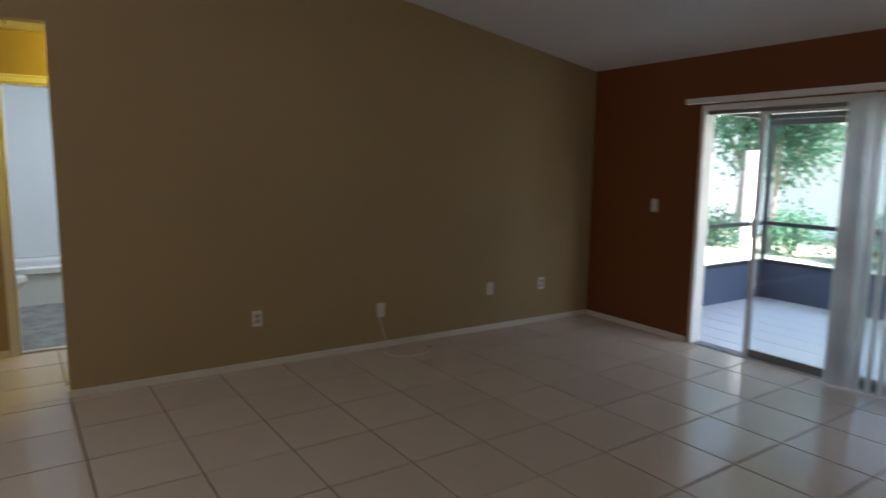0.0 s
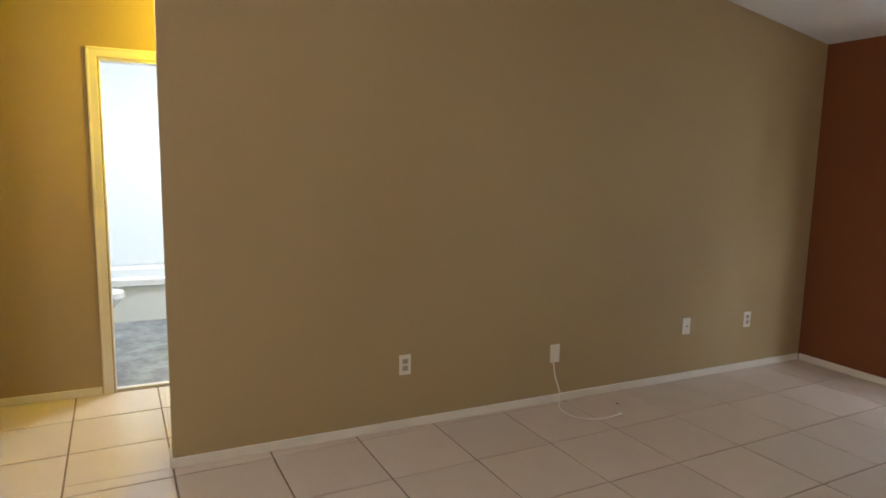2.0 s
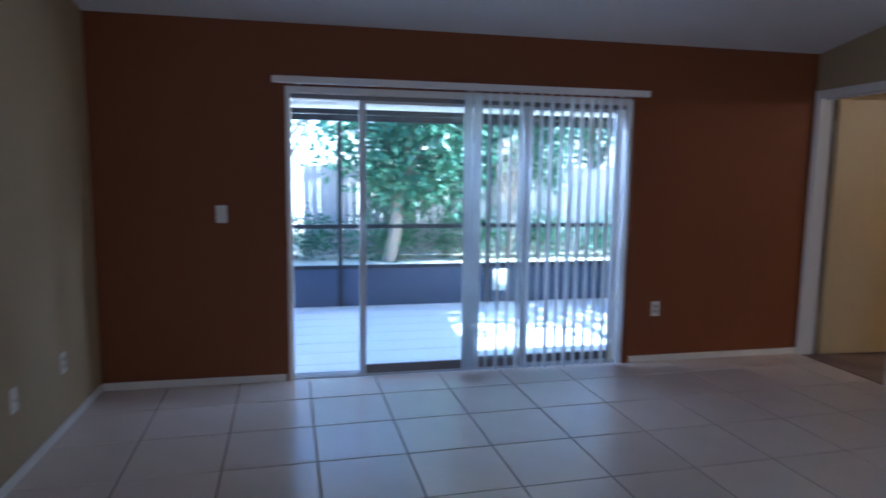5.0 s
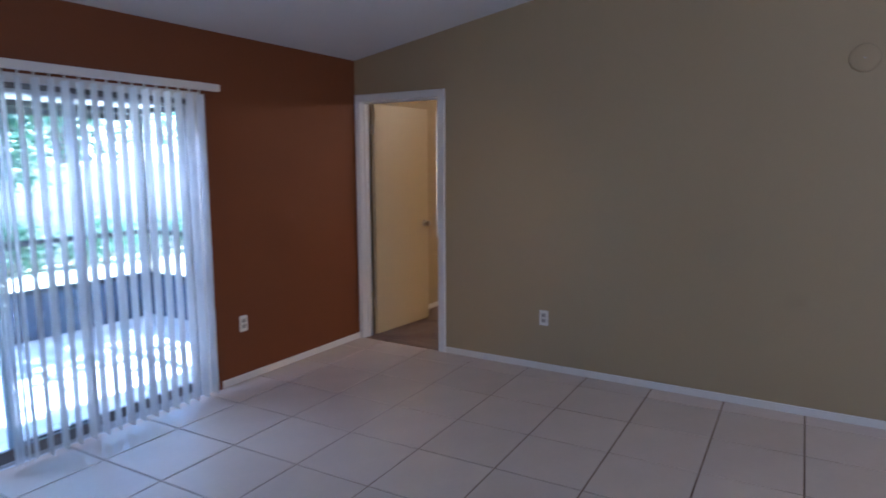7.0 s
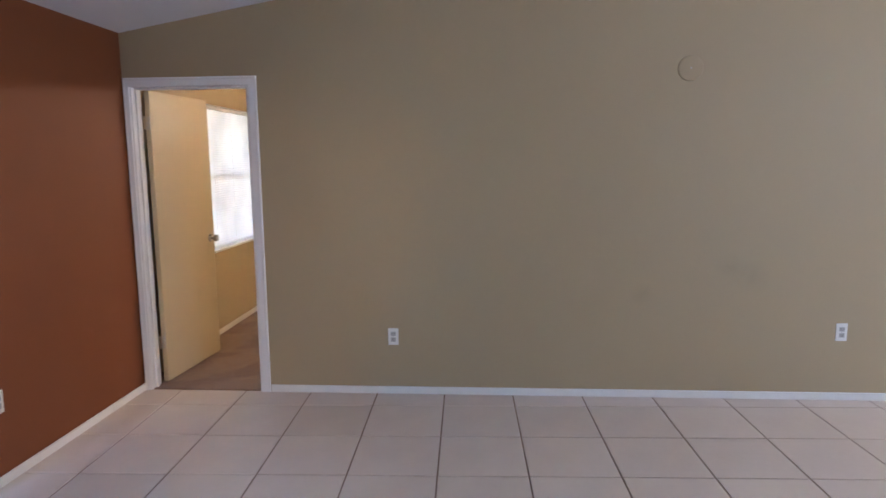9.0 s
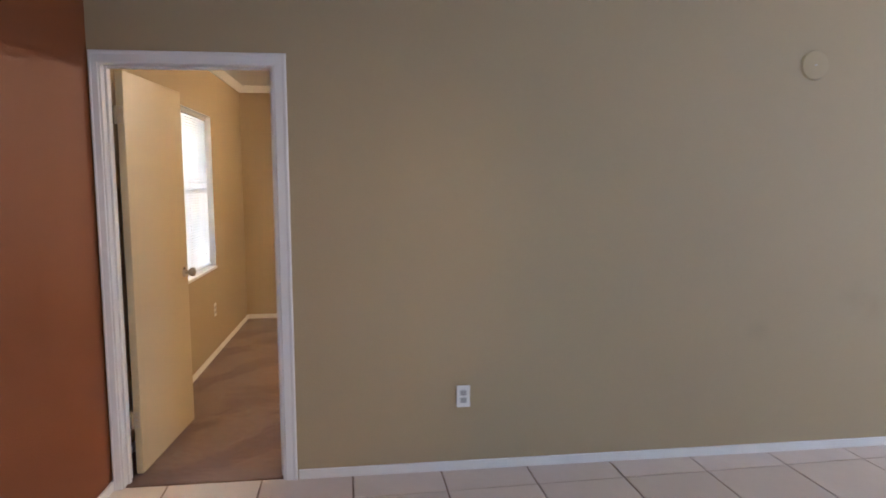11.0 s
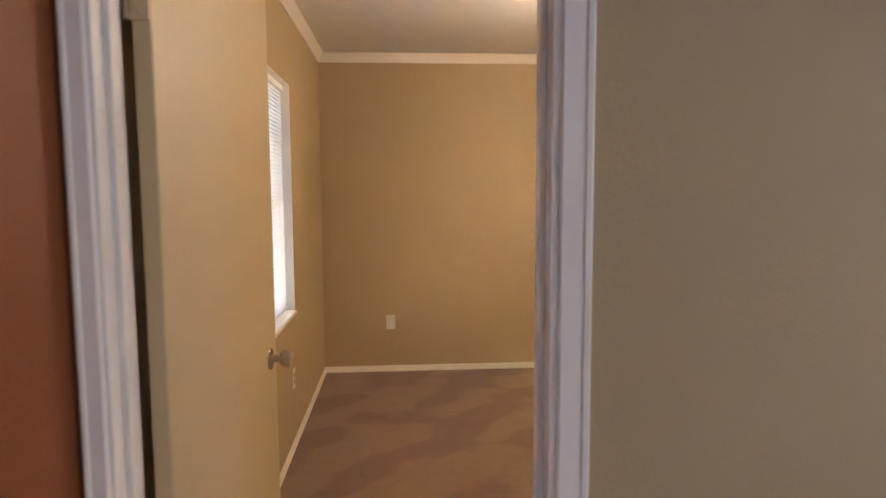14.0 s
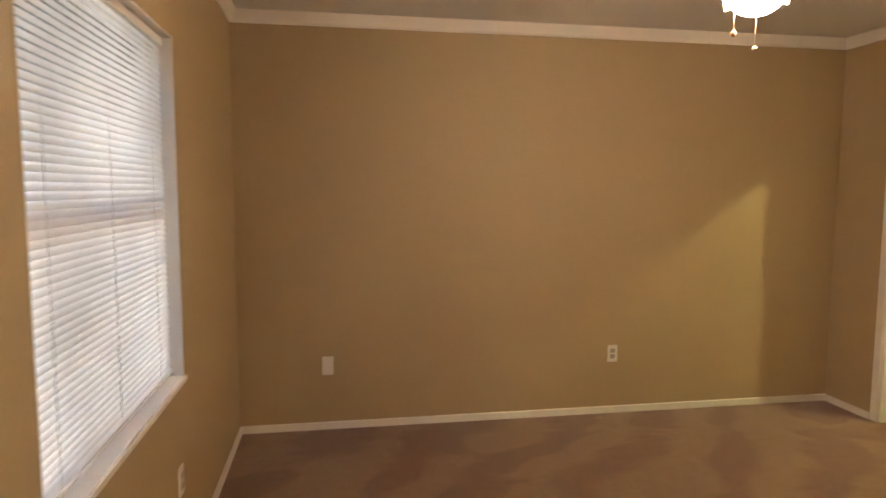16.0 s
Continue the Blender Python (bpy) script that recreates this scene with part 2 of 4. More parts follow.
def carpet_material():
    m = bpy.data.materials.new("brown_carpet")
    m.use_nodes = True
    n, l = m.node_tree.nodes, m.node_tree.links
    p = n["Principled BSDF"]
    p.inputs["Roughness"].default_value = 0.95
    p.inputs["Sheen Weight"].default_value = 0.3
    co, mp = n.new("ShaderNodeTexCoord"), n.new("ShaderNodeMapping")
    mp.inputs["Rotation"].default_value, mp.inputs["Scale"].default_value = (0, 0, 0.5), (1.0, 0.6, 1.0)
    l.new(co.outputs["Object"], mp.inputs[0])
    a, b, c = (n.new("ShaderNodeTexNoise") for _ in range(3))
    for node, s, d, dist in ((a, 1.7, 2, 1.4), (b, 260, 2, 0), (c, 22, 4, 0.3)):
        node.inputs["Scale"].default_value, node.inputs["Detail"].default_value, node.inputs["Distortion"].default_value = s, d, dist
        l.new((mp if node is a else co).outputs[0 if node is a else 3], node.inputs["Vector"])
    wave = n.new("ShaderNodeTexWave")
    wave.inputs["Scale"].default_value, wave.inputs["Distortion"].default_value = 0.6, 5.0
    wave.inputs["Detail"].default_value, wave.inputs["Detail Scale"].default_value = 2.5, 1.3
    turn = n.new("ShaderNodeMapping")
    turn.inputs["Rotation"].default_value = (0, 0, -0.9)
    l.new(co.outputs["Object"], turn.inputs[0])
    l.new(turn.outputs[0], wave.inputs["Vector"])
    tracks = n.new("ShaderNodeMath")
    tracks.operation = "MULTIPLY_ADD"
    tracks.inputs[1].default_value = 0.26
    l.new(wave.outputs["Fac"], tracks.inputs[0])
    l.new(a.outputs["Fac"], tracks.inputs[2])
    ramp = n.new("ShaderNodeValToRGB")
    ramp.color_ramp.elements[0].position, ramp.color_ramp.elements[0].color = 0.565, (0.146, 0.066, 0.030, 1)
    ramp.color_ramp.elements[1].position, ramp.color_ramp.elements[1].color = 0.675, (0.212, 0.120, 0.058, 1)
    l.new(tracks.outputs[0], ramp.inputs[0])
    hsv, k, s = n.new("ShaderNodeHueSaturation"), n.new("ShaderNodeMath"), n.new("ShaderNodeMath")
    s.operation = "ADD"
    l.new(b.outputs["Fac"], s.inputs[0])
    l.new(c.outputs["Fac"], s.inputs[1])
    k.operation = "MULTIPLY_ADD"
    k.inputs[1].default_value, k.inputs[2].default_value = 0.7, 0.3
    l.new(s.outputs[0], k.inputs[0])
    l.new(ramp.outputs[0], hsv.inputs["Color"])
    l.new(k.outputs[0], hsv.inputs["Value"])
    l.new(hsv.outputs[0], p.inputs["Base Color"])
    bump = n.new("ShaderNodeBump")
    bump.inputs["Strength"].default_value, bump.inputs["Distance"].default_value = 0.8, 0.006
    l.new(s.outputs[0], bump.inputs["Height"])
    l.new(bump.outputs[0], p.inputs["Normal"])
    return m


CARPET = carpet_material()


# ---- mesh helpers ----
def box(bm, x0, x1, y0, y1, z0, z1, bevel=0.0, segments=1):
    made = bmesh.ops.create_cube(bm, size=1, matrix=Matrix.Translation(((x0 + x1) / 2, (y0 + y1) / 2, (z0 + z1) / 2)) @ Matrix.Diagonal((x1 - x0, y1 - y0, z1 - z0, 1)))
    if bevel:
        edges = {e for v in made["verts"] for e in v.link_edges}
        bmesh.ops.bevel(bm, geom=list(edges), offset=bevel, segments=segments, affect="EDGES", profile=0.5)
    return bm


def prism(bm, outline, axis, a, b):
    """An outline of (u, v) pairs drawn out from a to b along an axis."""
    def place(u, v, w):
        return {"x": (w, u, v), "y": (u, w, v), "z": (u, v, w)}[axis]
    low = [bm.verts.new(place(u, v, a)) for u, v in outline]
    high = [bm.verts.new(place(u, v, b)) for u, v in outline]
    bm.faces.new(low), bm.faces.new(high[::-1])
    for i in range(len(low)):
        j = (i + 1) % len(low)
        bm.faces.new((low[i], high[i], high[j], low[j]))
    return bm


def lathe(bm, profile, m=Matrix(), steps=20):
    """A profile of (radius, height) pairs turned round z."""
    rings = []
    for r, z in profile:
        rings.append([bm.verts.new(m @ Vector((r * math.cos(2 * math.pi * i / steps), r * math.sin(2 * math.pi * i / steps), z))) for i in range(steps)] if r > 1e-6 else [bm.verts.new(m @ Vector((0, 0, z)))])
    for a, b in zip(rings, rings[1:]):
        for i in range(steps):
            j = (i + 1) % steps
            ring = [a[i % len(a)], a[j % len(a)], b[j % len(b)], b[i % len(b)]]
            ring = list(dict.fromkeys(ring))
            if len(ring) > 2:
                bm.faces.new(ring)
    return bm


def tube(bm, points, radius, steps=6):
    """A round tube along points; radius may be a list."""
    pts = [Vector(p) for p in points]
    radii = radius if isinstance(radius, (list, tuple)) else [radius] * len(pts)
    rings = []
    for i, p in enumerate(pts):
        d = (pts[min(i + 1, len(pts) - 1)] - pts[max(i - 1, 0)]).normalized()
        side = d.orthogonal().normalized() if i == 0 else (side - d * side.dot(d)).normalized()
        up = d.cross(side)
        rings.append([bm.verts.new(p + (side * math.cos(2 * math.pi * k / steps) + up * math.sin(2 * math.pi * k / steps)) * radii[i]) for k in range(steps)])
    for a, b in zip(rings, rings[1:]):
        for k in range(steps):
            bm.faces.new((a[k], a[(k + 1) % steps], b[(k + 1) % steps], b[k]))
    bm.faces.new(rings[0][::-1]), bm.faces.new(rings[-1])
    return bm


def mesh_of(name, bm, mat, smooth=False):
    bmesh.ops.recalc_face_normals(bm, faces=bm.faces)
    me = bpy.data.meshes.new(name)
    bm.to_mesh(me)
    bm.free()
    me.materials.append(mat)
    if smooth:
        me.shade_smooth()
        me.set_sharp_from_angle(angle=radians(35))
    return me


def part(name, bm, mat, parent=None, label="", smooth=False, kind=""):
    ob = new(name, mesh_of(name, bm, mat, smooth))
    ob.parent = parent
    return tagged(ob, label=label, kind=kind)


def thing(name, m, label, category, group=""):
    ob = new(name)
    ob.empty_display_size = 0.1
    ob.matrix_world = m
    return tagged(ob, label, category, group)


def structure(name, bm, mat, parent=None):
    return part(name, bm, mat, parent, kind="structure")


B = bmesh.new

# ---- walls and ceilings ----
def top_at(y):
    return H - SLOPE * y if y > RIDGE else H - SLOPE * RIDGE + SLOPE * (y - RIDGE)


T = 0.15
# accent wall with the patio door
bm = B()
box(bm, -0.12, DX0, 0, T, -0.1, 2.75)
box(bm, DX0, DX1, 0, T, DZ, 2.75)
box(bm, DX1, W + 0.115, 0, T, -0.1, 2.75)
structure("wall_north", bm, BROWN)
# plain wall, on the hall side as high as the vault
bm = B()
prism(bm, [(0, -0.1), (0, top_at(0) + 0.05), (WEND, top_at(WEND) + 0.05), (WEND, -0.1)], "x", -0.12, 0)
structure("wall_west", bm, TAN)
# Header out of view; its lower edge is set to cut the added spot's beam.
bm = B()
prism(bm, [(WEND, 2.30), (WEND, top_at(WEND) + 0.05), (RIDGE, top_at(RIDGE) + 0.05), (HY0, top_at(HY0) + 0.05), (HY0, 2.30)], "x", -0.12, 0)
prism(bm, [(HY0, -0.1), (HY0, top_at(HY0) + 0.05), (BACK, top_at(BACK) + 0.05), (BACK, -0.1)], "x", -0.12, 0)
structure("wall_west_header", bm, TAN)
# wall to the bedroom with its door
bm = B()
prism(bm, [(0, -0.1), (0, top_at(0) + 0.05), (BY1, top_at(BY1) + 0.05), (BY1, -0.1)], "x", W, BX0)
prism(bm, [(BY1, BZ), (BY1, top_at(BY1) + 0.05), (BY0, top_at(BY0) + 0.05), (BY0, BZ)], "x", W, BX0)
prism(bm, [(BY0, -0.1), (BY0, top_at(BY0) + 0.05), (RIDGE, top_at(RIDGE) + 0.05), (BACK, top_at(BACK) + 0.05), (BACK, -0.1)], "x", W, BX0)
structure("wall_east", bm, TAN)
# back wall
bm = B()
box(bm, -0.12, BX0, BACK - T, BACK, -0.1, 3.4)
structure("wall_south", bm, TAN)
bm = B()
prism(bm, [(0.15, top_at(0) + 0.026), (0.15, top_at(0) + 0.2), (RIDGE, top_at(RIDGE) + 0.25), (BACK - T, top_at(BACK) + 0.2), (BACK - T, top_at(BACK)), (RIDGE, top_at(RIDGE)), (0.0, top_at(0)), (0.0, top_at(0) + 0.026)], "x", -0.12, BX0)
structure("ceiling", bm, CEILING)

# bedroom
bm = B()
box(bm, BX0, WX0, BYN, 0.23, -0.1, BH + 0.1)
box(bm, WX1, BX1 + 0.12, BYN, 0.23, -0.1, BH + 0.1)
box(bm, WX0, WX1, BYN, 0.23, -0.1, WZ0)
box(bm, WX0, WX1, BYN, 0.23, WZ1, BH + 0.1)
structure("wall_bedroom_north", bm, TAN)
structure("wall_bedroom_east", box(B(), BX1, BX1 + 0.12, BYS - 1.6, BYN, -0.1, BH + 0.1), TAN)
bm = B()
CX0, CX1 = 7.97, 8.75
box(bm, BX0, CX0, BYS - 0.11, BYS, -0.1, BH + 0.1)
box(bm, CX1, BX1, BYS - 0.11, BYS, -0.1, BH + 0.1)
box(bm, CX0, CX1, BYS - 0.11, BYS, 2.04, BH + 0.1)
structure("wall_bedroom_south", bm, TAN)
bm = B()
box(bm, 7.2, 7.3, BYS - 1.6, BYS - 0.11, -0.1, BH + 0.1)
box(bm, 7.2, BX1, BYS - 1.72, BYS - 1.6, -0.1, BH + 0.1)
structure("wall_closet", bm, TAN)
structure("ceiling_bedroom", box(B(), BX0, BX1 + 0.12, BYS - 1.72, 0.23, BH, BH + 0.12), CEILING)
structure("floor_bedroom", box(B(), W + 0.012, BX1 + 0.12, BYS - 1.72, BYN, -0.1, 0.004), CARPET)

# hall and bathroom
BTX = -3.05
bm = B()
box(bm, HX - 0.11, HX, HY0 - 0.11, -4.80, -0.1, HH + 0.1)
box(bm, HX - 0.11, HX, -4.05, -1.5, -0.1, HH + 0.1)
box(bm, HX - 0.11, HX, -4.80, -4.05, 2.05, HH + 0.1)
structure("wall_hall_west", bm, TAN)
structure("wall_hall_south", box(B(), HX, -0.12, HY0 - 0.11, HY0, -0.1, HH + 0.1), TAN)
structure("wall_hall_north", box(B(), HX, -0.12, -1.6, -1.5, -0.1, HH + 0.1), TAN)
structure("ceiling_hall", box(B(), HX - 0.11, -0.12, HY0 - 0.11, -1.5, HH, HH + 0.12), CEILING)
bm = B()
box(bm, BTX - 0.95, BTX - 0.83, -5.9, -3.3, -0.1, HH + 0.1)
structure("wall_bath_west", bm, WALLTILE)
bm = B()
box(bm, BTX - 0.83, HX - 0.11, -5.70, -5.57, -0.1, HH + 0.1)
box(bm, BTX - 0.83, HX - 0.11, -3.4, -3.3, -0.1, HH + 0.1)
structure("wall_bath_sides", bm, SOFFIT)
structure("ceiling_bath", box(B(), BTX - 0.95, HX - 0.11, -5.9, -3.3, HH, HH + 0.12), CEILING)
structure("floor_bath", box(B(), BTX - 0.95, HX - 0.075, -5.9, -3.3, -0.1, 0.0), SLATE)
structure("floor", box(B(), HX - 0.11 + 0.04, W + 0.012, BACK, 0.10, -0.12, -0.005), GROUT)
structure("sill_bath", box(B(), HX - 0.075, HX - 0.035, -4.80, -4.05, -0.01, 0.012, 0.003), TRIM)


# ---- trim ----
def baseboard(runs, name="baseboard", mat=BASE, h=0.051, d=0.013):
    """Runs of (x0, y0, x1, y1, side): the board stands off the wall by d towards side."""
    bm = B()
    for x0, y0, x1, y1, (sx, sy) in runs:
        xs, ys = sorted((x0, x1)), sorted((y0, y1))
        if sx:
            xs = sorted((x0, x0 + sx * d))
        if sy:
            ys = sorted((y0, y0 + sy * d))
        box(bm, xs[0], xs[1], ys[0], ys[1], 0.0005, h, 0.004)
    return structure(name, bm, mat)


baseboard([(0, -0.013, 0, WEND - 0.012, (1, 0)), (0.013, 0, DX0 - 0.02, 0, (0, -1)), (DX1 + 0.057, 0, W, 0, (0, -1)),
           (W, BY0 - 0.06, W, BACK, (-1, 0)), (-0.12, WEND, 0, WEND, (0, -1)), (0, HY0 - 0.11, 0, BACK, (1, 0))])
baseboard([(HX, HY0, HX, -4.87, (1, 0)), (HX, -3.99, HX, -1.6, (1, 0)), (HX + 0.013, HY0, -0.12, HY0, (0, 1))], "baseboard_hall")
baseboard([(BX0 + 0.3, BYN, BX1, BYN, (0, -1)), (BX1, BYN - 0.013, BX1, BYS, (-1, 0)), (CX1 + 0.06, BYS, BX1 - 0.013, BYS, (0, 1)),
           (BX0, BYS, CX0 - 0.06, BYS, (0, 1)), (BX0, -0.905, BX0, BYS + 0.013, (1, 0))], "baseboard_bedroom", h=0.051)

CROWN = [(0, 0), (0, -0.070), (0.009, -0.067), (0.013, -0.054), (0.029, -0.026), (0.036, -0.014), (0.045, 0)]
bm = B()
prism(bm, [(BYN - u, BH + v) for u, v in CROWN], "x", BX0, BX1)
prism(bm, [(BYS + u, BH + v) for u, v in CROWN], "x", BX0, BX1)
prism(bm, [(BX1 - u, BH + v) for u, v in CROWN], "y", BYS, BYN)
prism(bm, [(BX0 + u, BH + v) for u, v in CROWN], "y", BYS, BYN)
structure("trim_crown", bm, TRIM)


def casing_profile(w=0.058):
    return [(0, 0), (0, 0.009), (0.004, 0.012), (w - 0.017, 0.0128), (w - 0.013, 0.0165), (w - 0.004, 0.017), (w, 0.013), (w, 0)]


def door_casing(parent, name, plane, out, a, b, z, mat, narrow=1.0):
    """Mitred casing on a wall x = plane, standing off towards out, round an opening a..b up to z."""
    prof = casing_profile()
    bm = B()
    stations = []
    for (ya, za, dy, dz) in ((a, 0.0, -1, 0), (a, z, -1, 1), (b, z, 1, 1), (b, 0.0, 1, 0)):
        stations.append([bm.verts.new((plane + out * t, ya + dy * (0.004 + u) * (narrow if ya == b else 1), za + dz * (0.004 + u))) for u, t in prof])
    for s, e in zip(stations, stations[1:]):
        for i in range(len(prof)):
            j = (i + 1) % len(prof)
            bm.faces.new((s[i], s[j], e[j], e[i]))
    bm.faces.new(stations[0]), bm.faces.new(stations[-1][::-1])
    return part(name, bm, mat, parent)


# bedroom doorway: jambs, stops and casings
door_1 = tagged(new("door_1"), kind="structure")
bm = B()
box(bm, W - 0.002, BX0 + 0.002, BY0, BY0 + 0.018, 0.0, BZ, 0.002)
box(bm, W - 0.002, BX0 + 0.002, BY1 - 0.018, BY1, 0.0, BZ, 0.002)
box(bm, W - 0.002, BX0 + 0.002, BY0 + 0.018, BY1 - 0.018, BZ - 0.018, BZ, 0.002)
part("jamb", bm, TRIM, door_1)
bm = B()
box(bm, BX0 - 0.075, BX0 - 0.042, BY0 + 0.018, BY0 + 0.03, 0.0, BZ - 0.018, 0.002)
box(bm, BX0 - 0.075, BX0 - 0.042, BY1 - 0.03, BY1 - 0.018, 0.0, BZ - 0.018, 0.002)
box(bm, BX0 - 0.075, BX0 - 0.042, BY0 + 0.03, BY1 - 0.03, BZ - 0.03, BZ - 0.018, 0.002)
part("door_stop", bm, TRIM, door_1)
door_casing(door_1, "casing", W, -1, BY0 + 0.008, BY1 - 0.012, BZ - 0.020, TRIM, 0.66)
door_casing(door_1, "casing", BX0, 1, BY0 + 0.008, BY1 - 0.008, BZ - 0.004, TRIM)

# bathroom doorway
door_2 = tagged(new("door_2"), kind="structure")
bm = B()
box(bm, HX - 0.112, HX + 0.002, -4.80, -4.792, 0.0, 2.05, 0.002)
box(bm, HX - 0.112, HX + 0.002, -4.068, -4.05, 0.0, 2.05, 0.002)
box(bm, HX - 0.112, HX + 0.002, -4.792, -4.068, 2.032, 2.05, 0.002)
part("jamb", bm, TRIM, door_2)
door_casing(door_2, "casing", HX, 1, -4.802, -4.058, 2.044, TRIM)

# closet doorway
door_3 = tagged(new("door_3"), kind="structure")
bm = B()
box(bm, CX0, CX0 + 0.018, BYS - 0.112, BYS + 0.002, 0.008, 2.04, 0.002)
box(bm, CX1 - 0.018, CX1, BYS - 0.112, BYS + 0.002, 0.008, 2.04, 0.002)
box(bm, CX0 + 0.018, CX1 - 0.018, BYS - 0.112, BYS + 0.002, 2.022, 2.04, 0.002)
part("jamb", bm, TRIM, door_3)
bm = B()
box(bm, CX0 - 0.052, CX0 + 0.006, BYS, BYS + 0.017, 0.008, 2.034, 0.004)
box(bm, CX1 - 0.006, CX1 + 0.052, BYS, BYS + 0.017, 0.008, 2.034, 0.004)
box(bm, CX0 - 0.052, CX1 + 0.052, BYS, BYS + 0.017, 2.034, 2.092, 0.004)
part("casing", bm, TRIM, door_3)


# ---- bedroom door leaf ----
def door_leaf():
    """Flush leaf; hinge edge at the origin, leaf along +x, face towards -y."""
    t = thing("bedroom_door", pose(BX0 + 0.012, BY1 - 0.032, 0.016, 0, 0, -4.2), "open cream-painted flush bedroom door with a nickel knob", "door")
    part("leaf", box(B(), 0, 0.762, -0.036, 0, 0, 2.022, 0.0025), CREAM, t)
    for z in (0.24, 1.765):
        bm = B()
        box(bm, -0.0035, -0.0005, -0.034, 0.021, z, z + 0.089, 0.0008)
        for k in range(5):
            tube(bm, [(-0.007, 0.006, z + 0.0005 + k * 0.0178), (-0.007, 0.006, z + 0.0172 + k * 0.0178)], 0.0062, 10)
        hinge = part("hinge", bm, BRASS, t, "painted-over metal butt hinge", smooth=True)
        bm = B()
        for dz in (0.015, 0.045, 0.074):
            lathe(bm, [(0, 0), (0.004, 0), (0.003, 0.001), (0, 0.0012)], Matrix.Translation((-0.0035, -0.017, z + dz)) @ Euler((0, -math.pi / 2, 0)).to_matrix().to_4x4(), 8)
        part("screw", bm, METAL, hinge)
    for side in (-1, 1):
        m = Matrix.Translation((0.70, -0.036 if side < 0 else 0, 0.945)) @ Euler((math.pi / 2 * (1 if side < 0 else -1), 0, 0)).to_matrix().to_4x4()
        knob = part("knob", lathe(B(), [(0.011, 0.004), (0.011, 0.028), (0.02, 0.032), (0.0265, 0.042), (0.0275, 0.052), (0.0245, 0.062), (0.016, 0.0655), (0, 0.0665)], m, 24), METAL, t, "satin nickel door knob", smooth=True)
        part("rosette", lathe(B(), [(0, 0), (0.033, 0), (0.033, 0.002), (0.029, 0.006), (0.014, 0.009), (0.012, 0.012), (0, 0.012)], m, 24), METAL, knob, smooth=True)
    part("latch_plate", box(B(), 0.7615, 0.763, -0.03, -0.006, 0.91, 0.968, 0.0005), METAL, t)
    part("latch_bolt", box(B(), 0.7632, 0.771, -0.024, -0.012, 0.932, 0.946, 0.002), METAL, t)


door_leaf()


# ---- wall plates ----
def wall_plate(m, kind, label, group="wall plates"):
    """A plate 70 x 115 mm in the xz plane that faces -y."""
    t = thing({"outlet": "wall_outlet", "switch": "light_switch"}.get(kind, "wall_plate"), m, label, {"outlet": "outlet", "switch": "switch"}.get(kind, "wall plate"), group)
    part("plate", box(B(), -0.035, 0.035, -0.006, -0.0005, -0.0575, 0.0575, 0.003, 2), PLATE, t)
    if kind == "outlet":
        for z in (-0.0195, 0.0195):
            bm = B()
            prism(bm, [(0.0165 * (1 if abs(math.cos(a)) > 0.35 else abs(math.cos(a)) / 0.35) * (1 if math.cos(a) > 0 else -1) if abs(math.cos(a)) > 0.01 else 0, z + 0.0145 * max(-0.95, min(0.95, math.sin(a) * 1.25))) for a in [math.pi * (k + 0.5) / 8 for k in range(16)]], "y", -0.0085, -0.0055)
            face = part("receptacle", bm, FACE, t)
            bm = B()
            box(bm, -0.0075, -0.0055, -0.0092, -0.0086, z - 0.001, z + 0.0075)
            box(bm, 0.0055, 0.0075, -0.0092, -0.0086, z, z + 0.0065)
            box(bm, -0.002, 0.002, -0.0092, -0.0086, z - 0.0095, z - 0.0055)
            part("slot", bm, SLOT, face)
        part("screw", lathe(B(), [(0, 0.0015), (0.003, 0.001), (0.0035, 0)], pose(0, -0.006, 0, 90), 8), METAL, t)
    elif kind == "switch":
        part("rocker_frame", box(B(), -0.0175, 0.0175, -0.008, -0.0055, -0.034, 0.034, 0.001), PLATE, t)
        bm = B()
        prism(bm, [(-0.0085, -0.031), (-0.0082, 0.031), (-0.0135, 0.031), (-0.0095, 0), (-0.0088, -0.031)], "x", -0.0155, 0.0155)
        part("rocker", bm, PLATE, t)
    elif kind == "coax":
        part("jack", lathe(B(), [(0.0075, 0), (0.0075, 0.004), (0.0047, 0.004), (0.0047, 0.012), (0, 0.012)], pose(0, -0.006, 0, 90), 12), METAL, t)
        for z in (-0.042, 0.042):
            part("screw", lathe(B(), [(0, 0.0015), (0.003, 0.001), (0.0035, 0)], pose(0, -0.006, z, 90), 8), METAL, t)
    elif kind == "blank":
        for z in (-0.042, 0.042):
            part("screw", lathe(B(), [(0, 0.0015), (0.003, 0.001), (0.0035, 0)], pose(0, -0.006, z, 90), 8), PLATE, t)
    return t


wall_plate(pose(0, -3.329, 0.366, 0, 0, 90), "outlet", "white duplex wall outlet on the long tan living room wall")
wall_plate(pose(0, -2.326, 0.314, 0, 0, 90), "cable", "white wall plate with a loose white cable coming out of it")
wall_plate(pose(0, -1.224, 0.382, 0, 0, 90), "coax", "white coaxial jack plate low on the tan wall")
wall_plate(pose(0, -0.619, 0.376, 0, 0, 90), "outlet", "white duplex wall outlet near the brown accent wall")
wall_plate(pose(0.775, 0, 1.15), "switch", "white rocker light switch on the brown accent wall")
wall_plate(pose(3.94, 0, 0.415), "outlet", "white duplex wall outlet on the brown accent wall")
wall_plate(pose(W, -1.742, 0.395, 0, 0, -90), "outlet", "white duplex wall outlet beside the bedroom doorway")
wall_plate(pose(W, -4.615, 0.45, 0, 0, -90), "outlet", "white duplex wall outlet on the tan wall past the scuff marks")
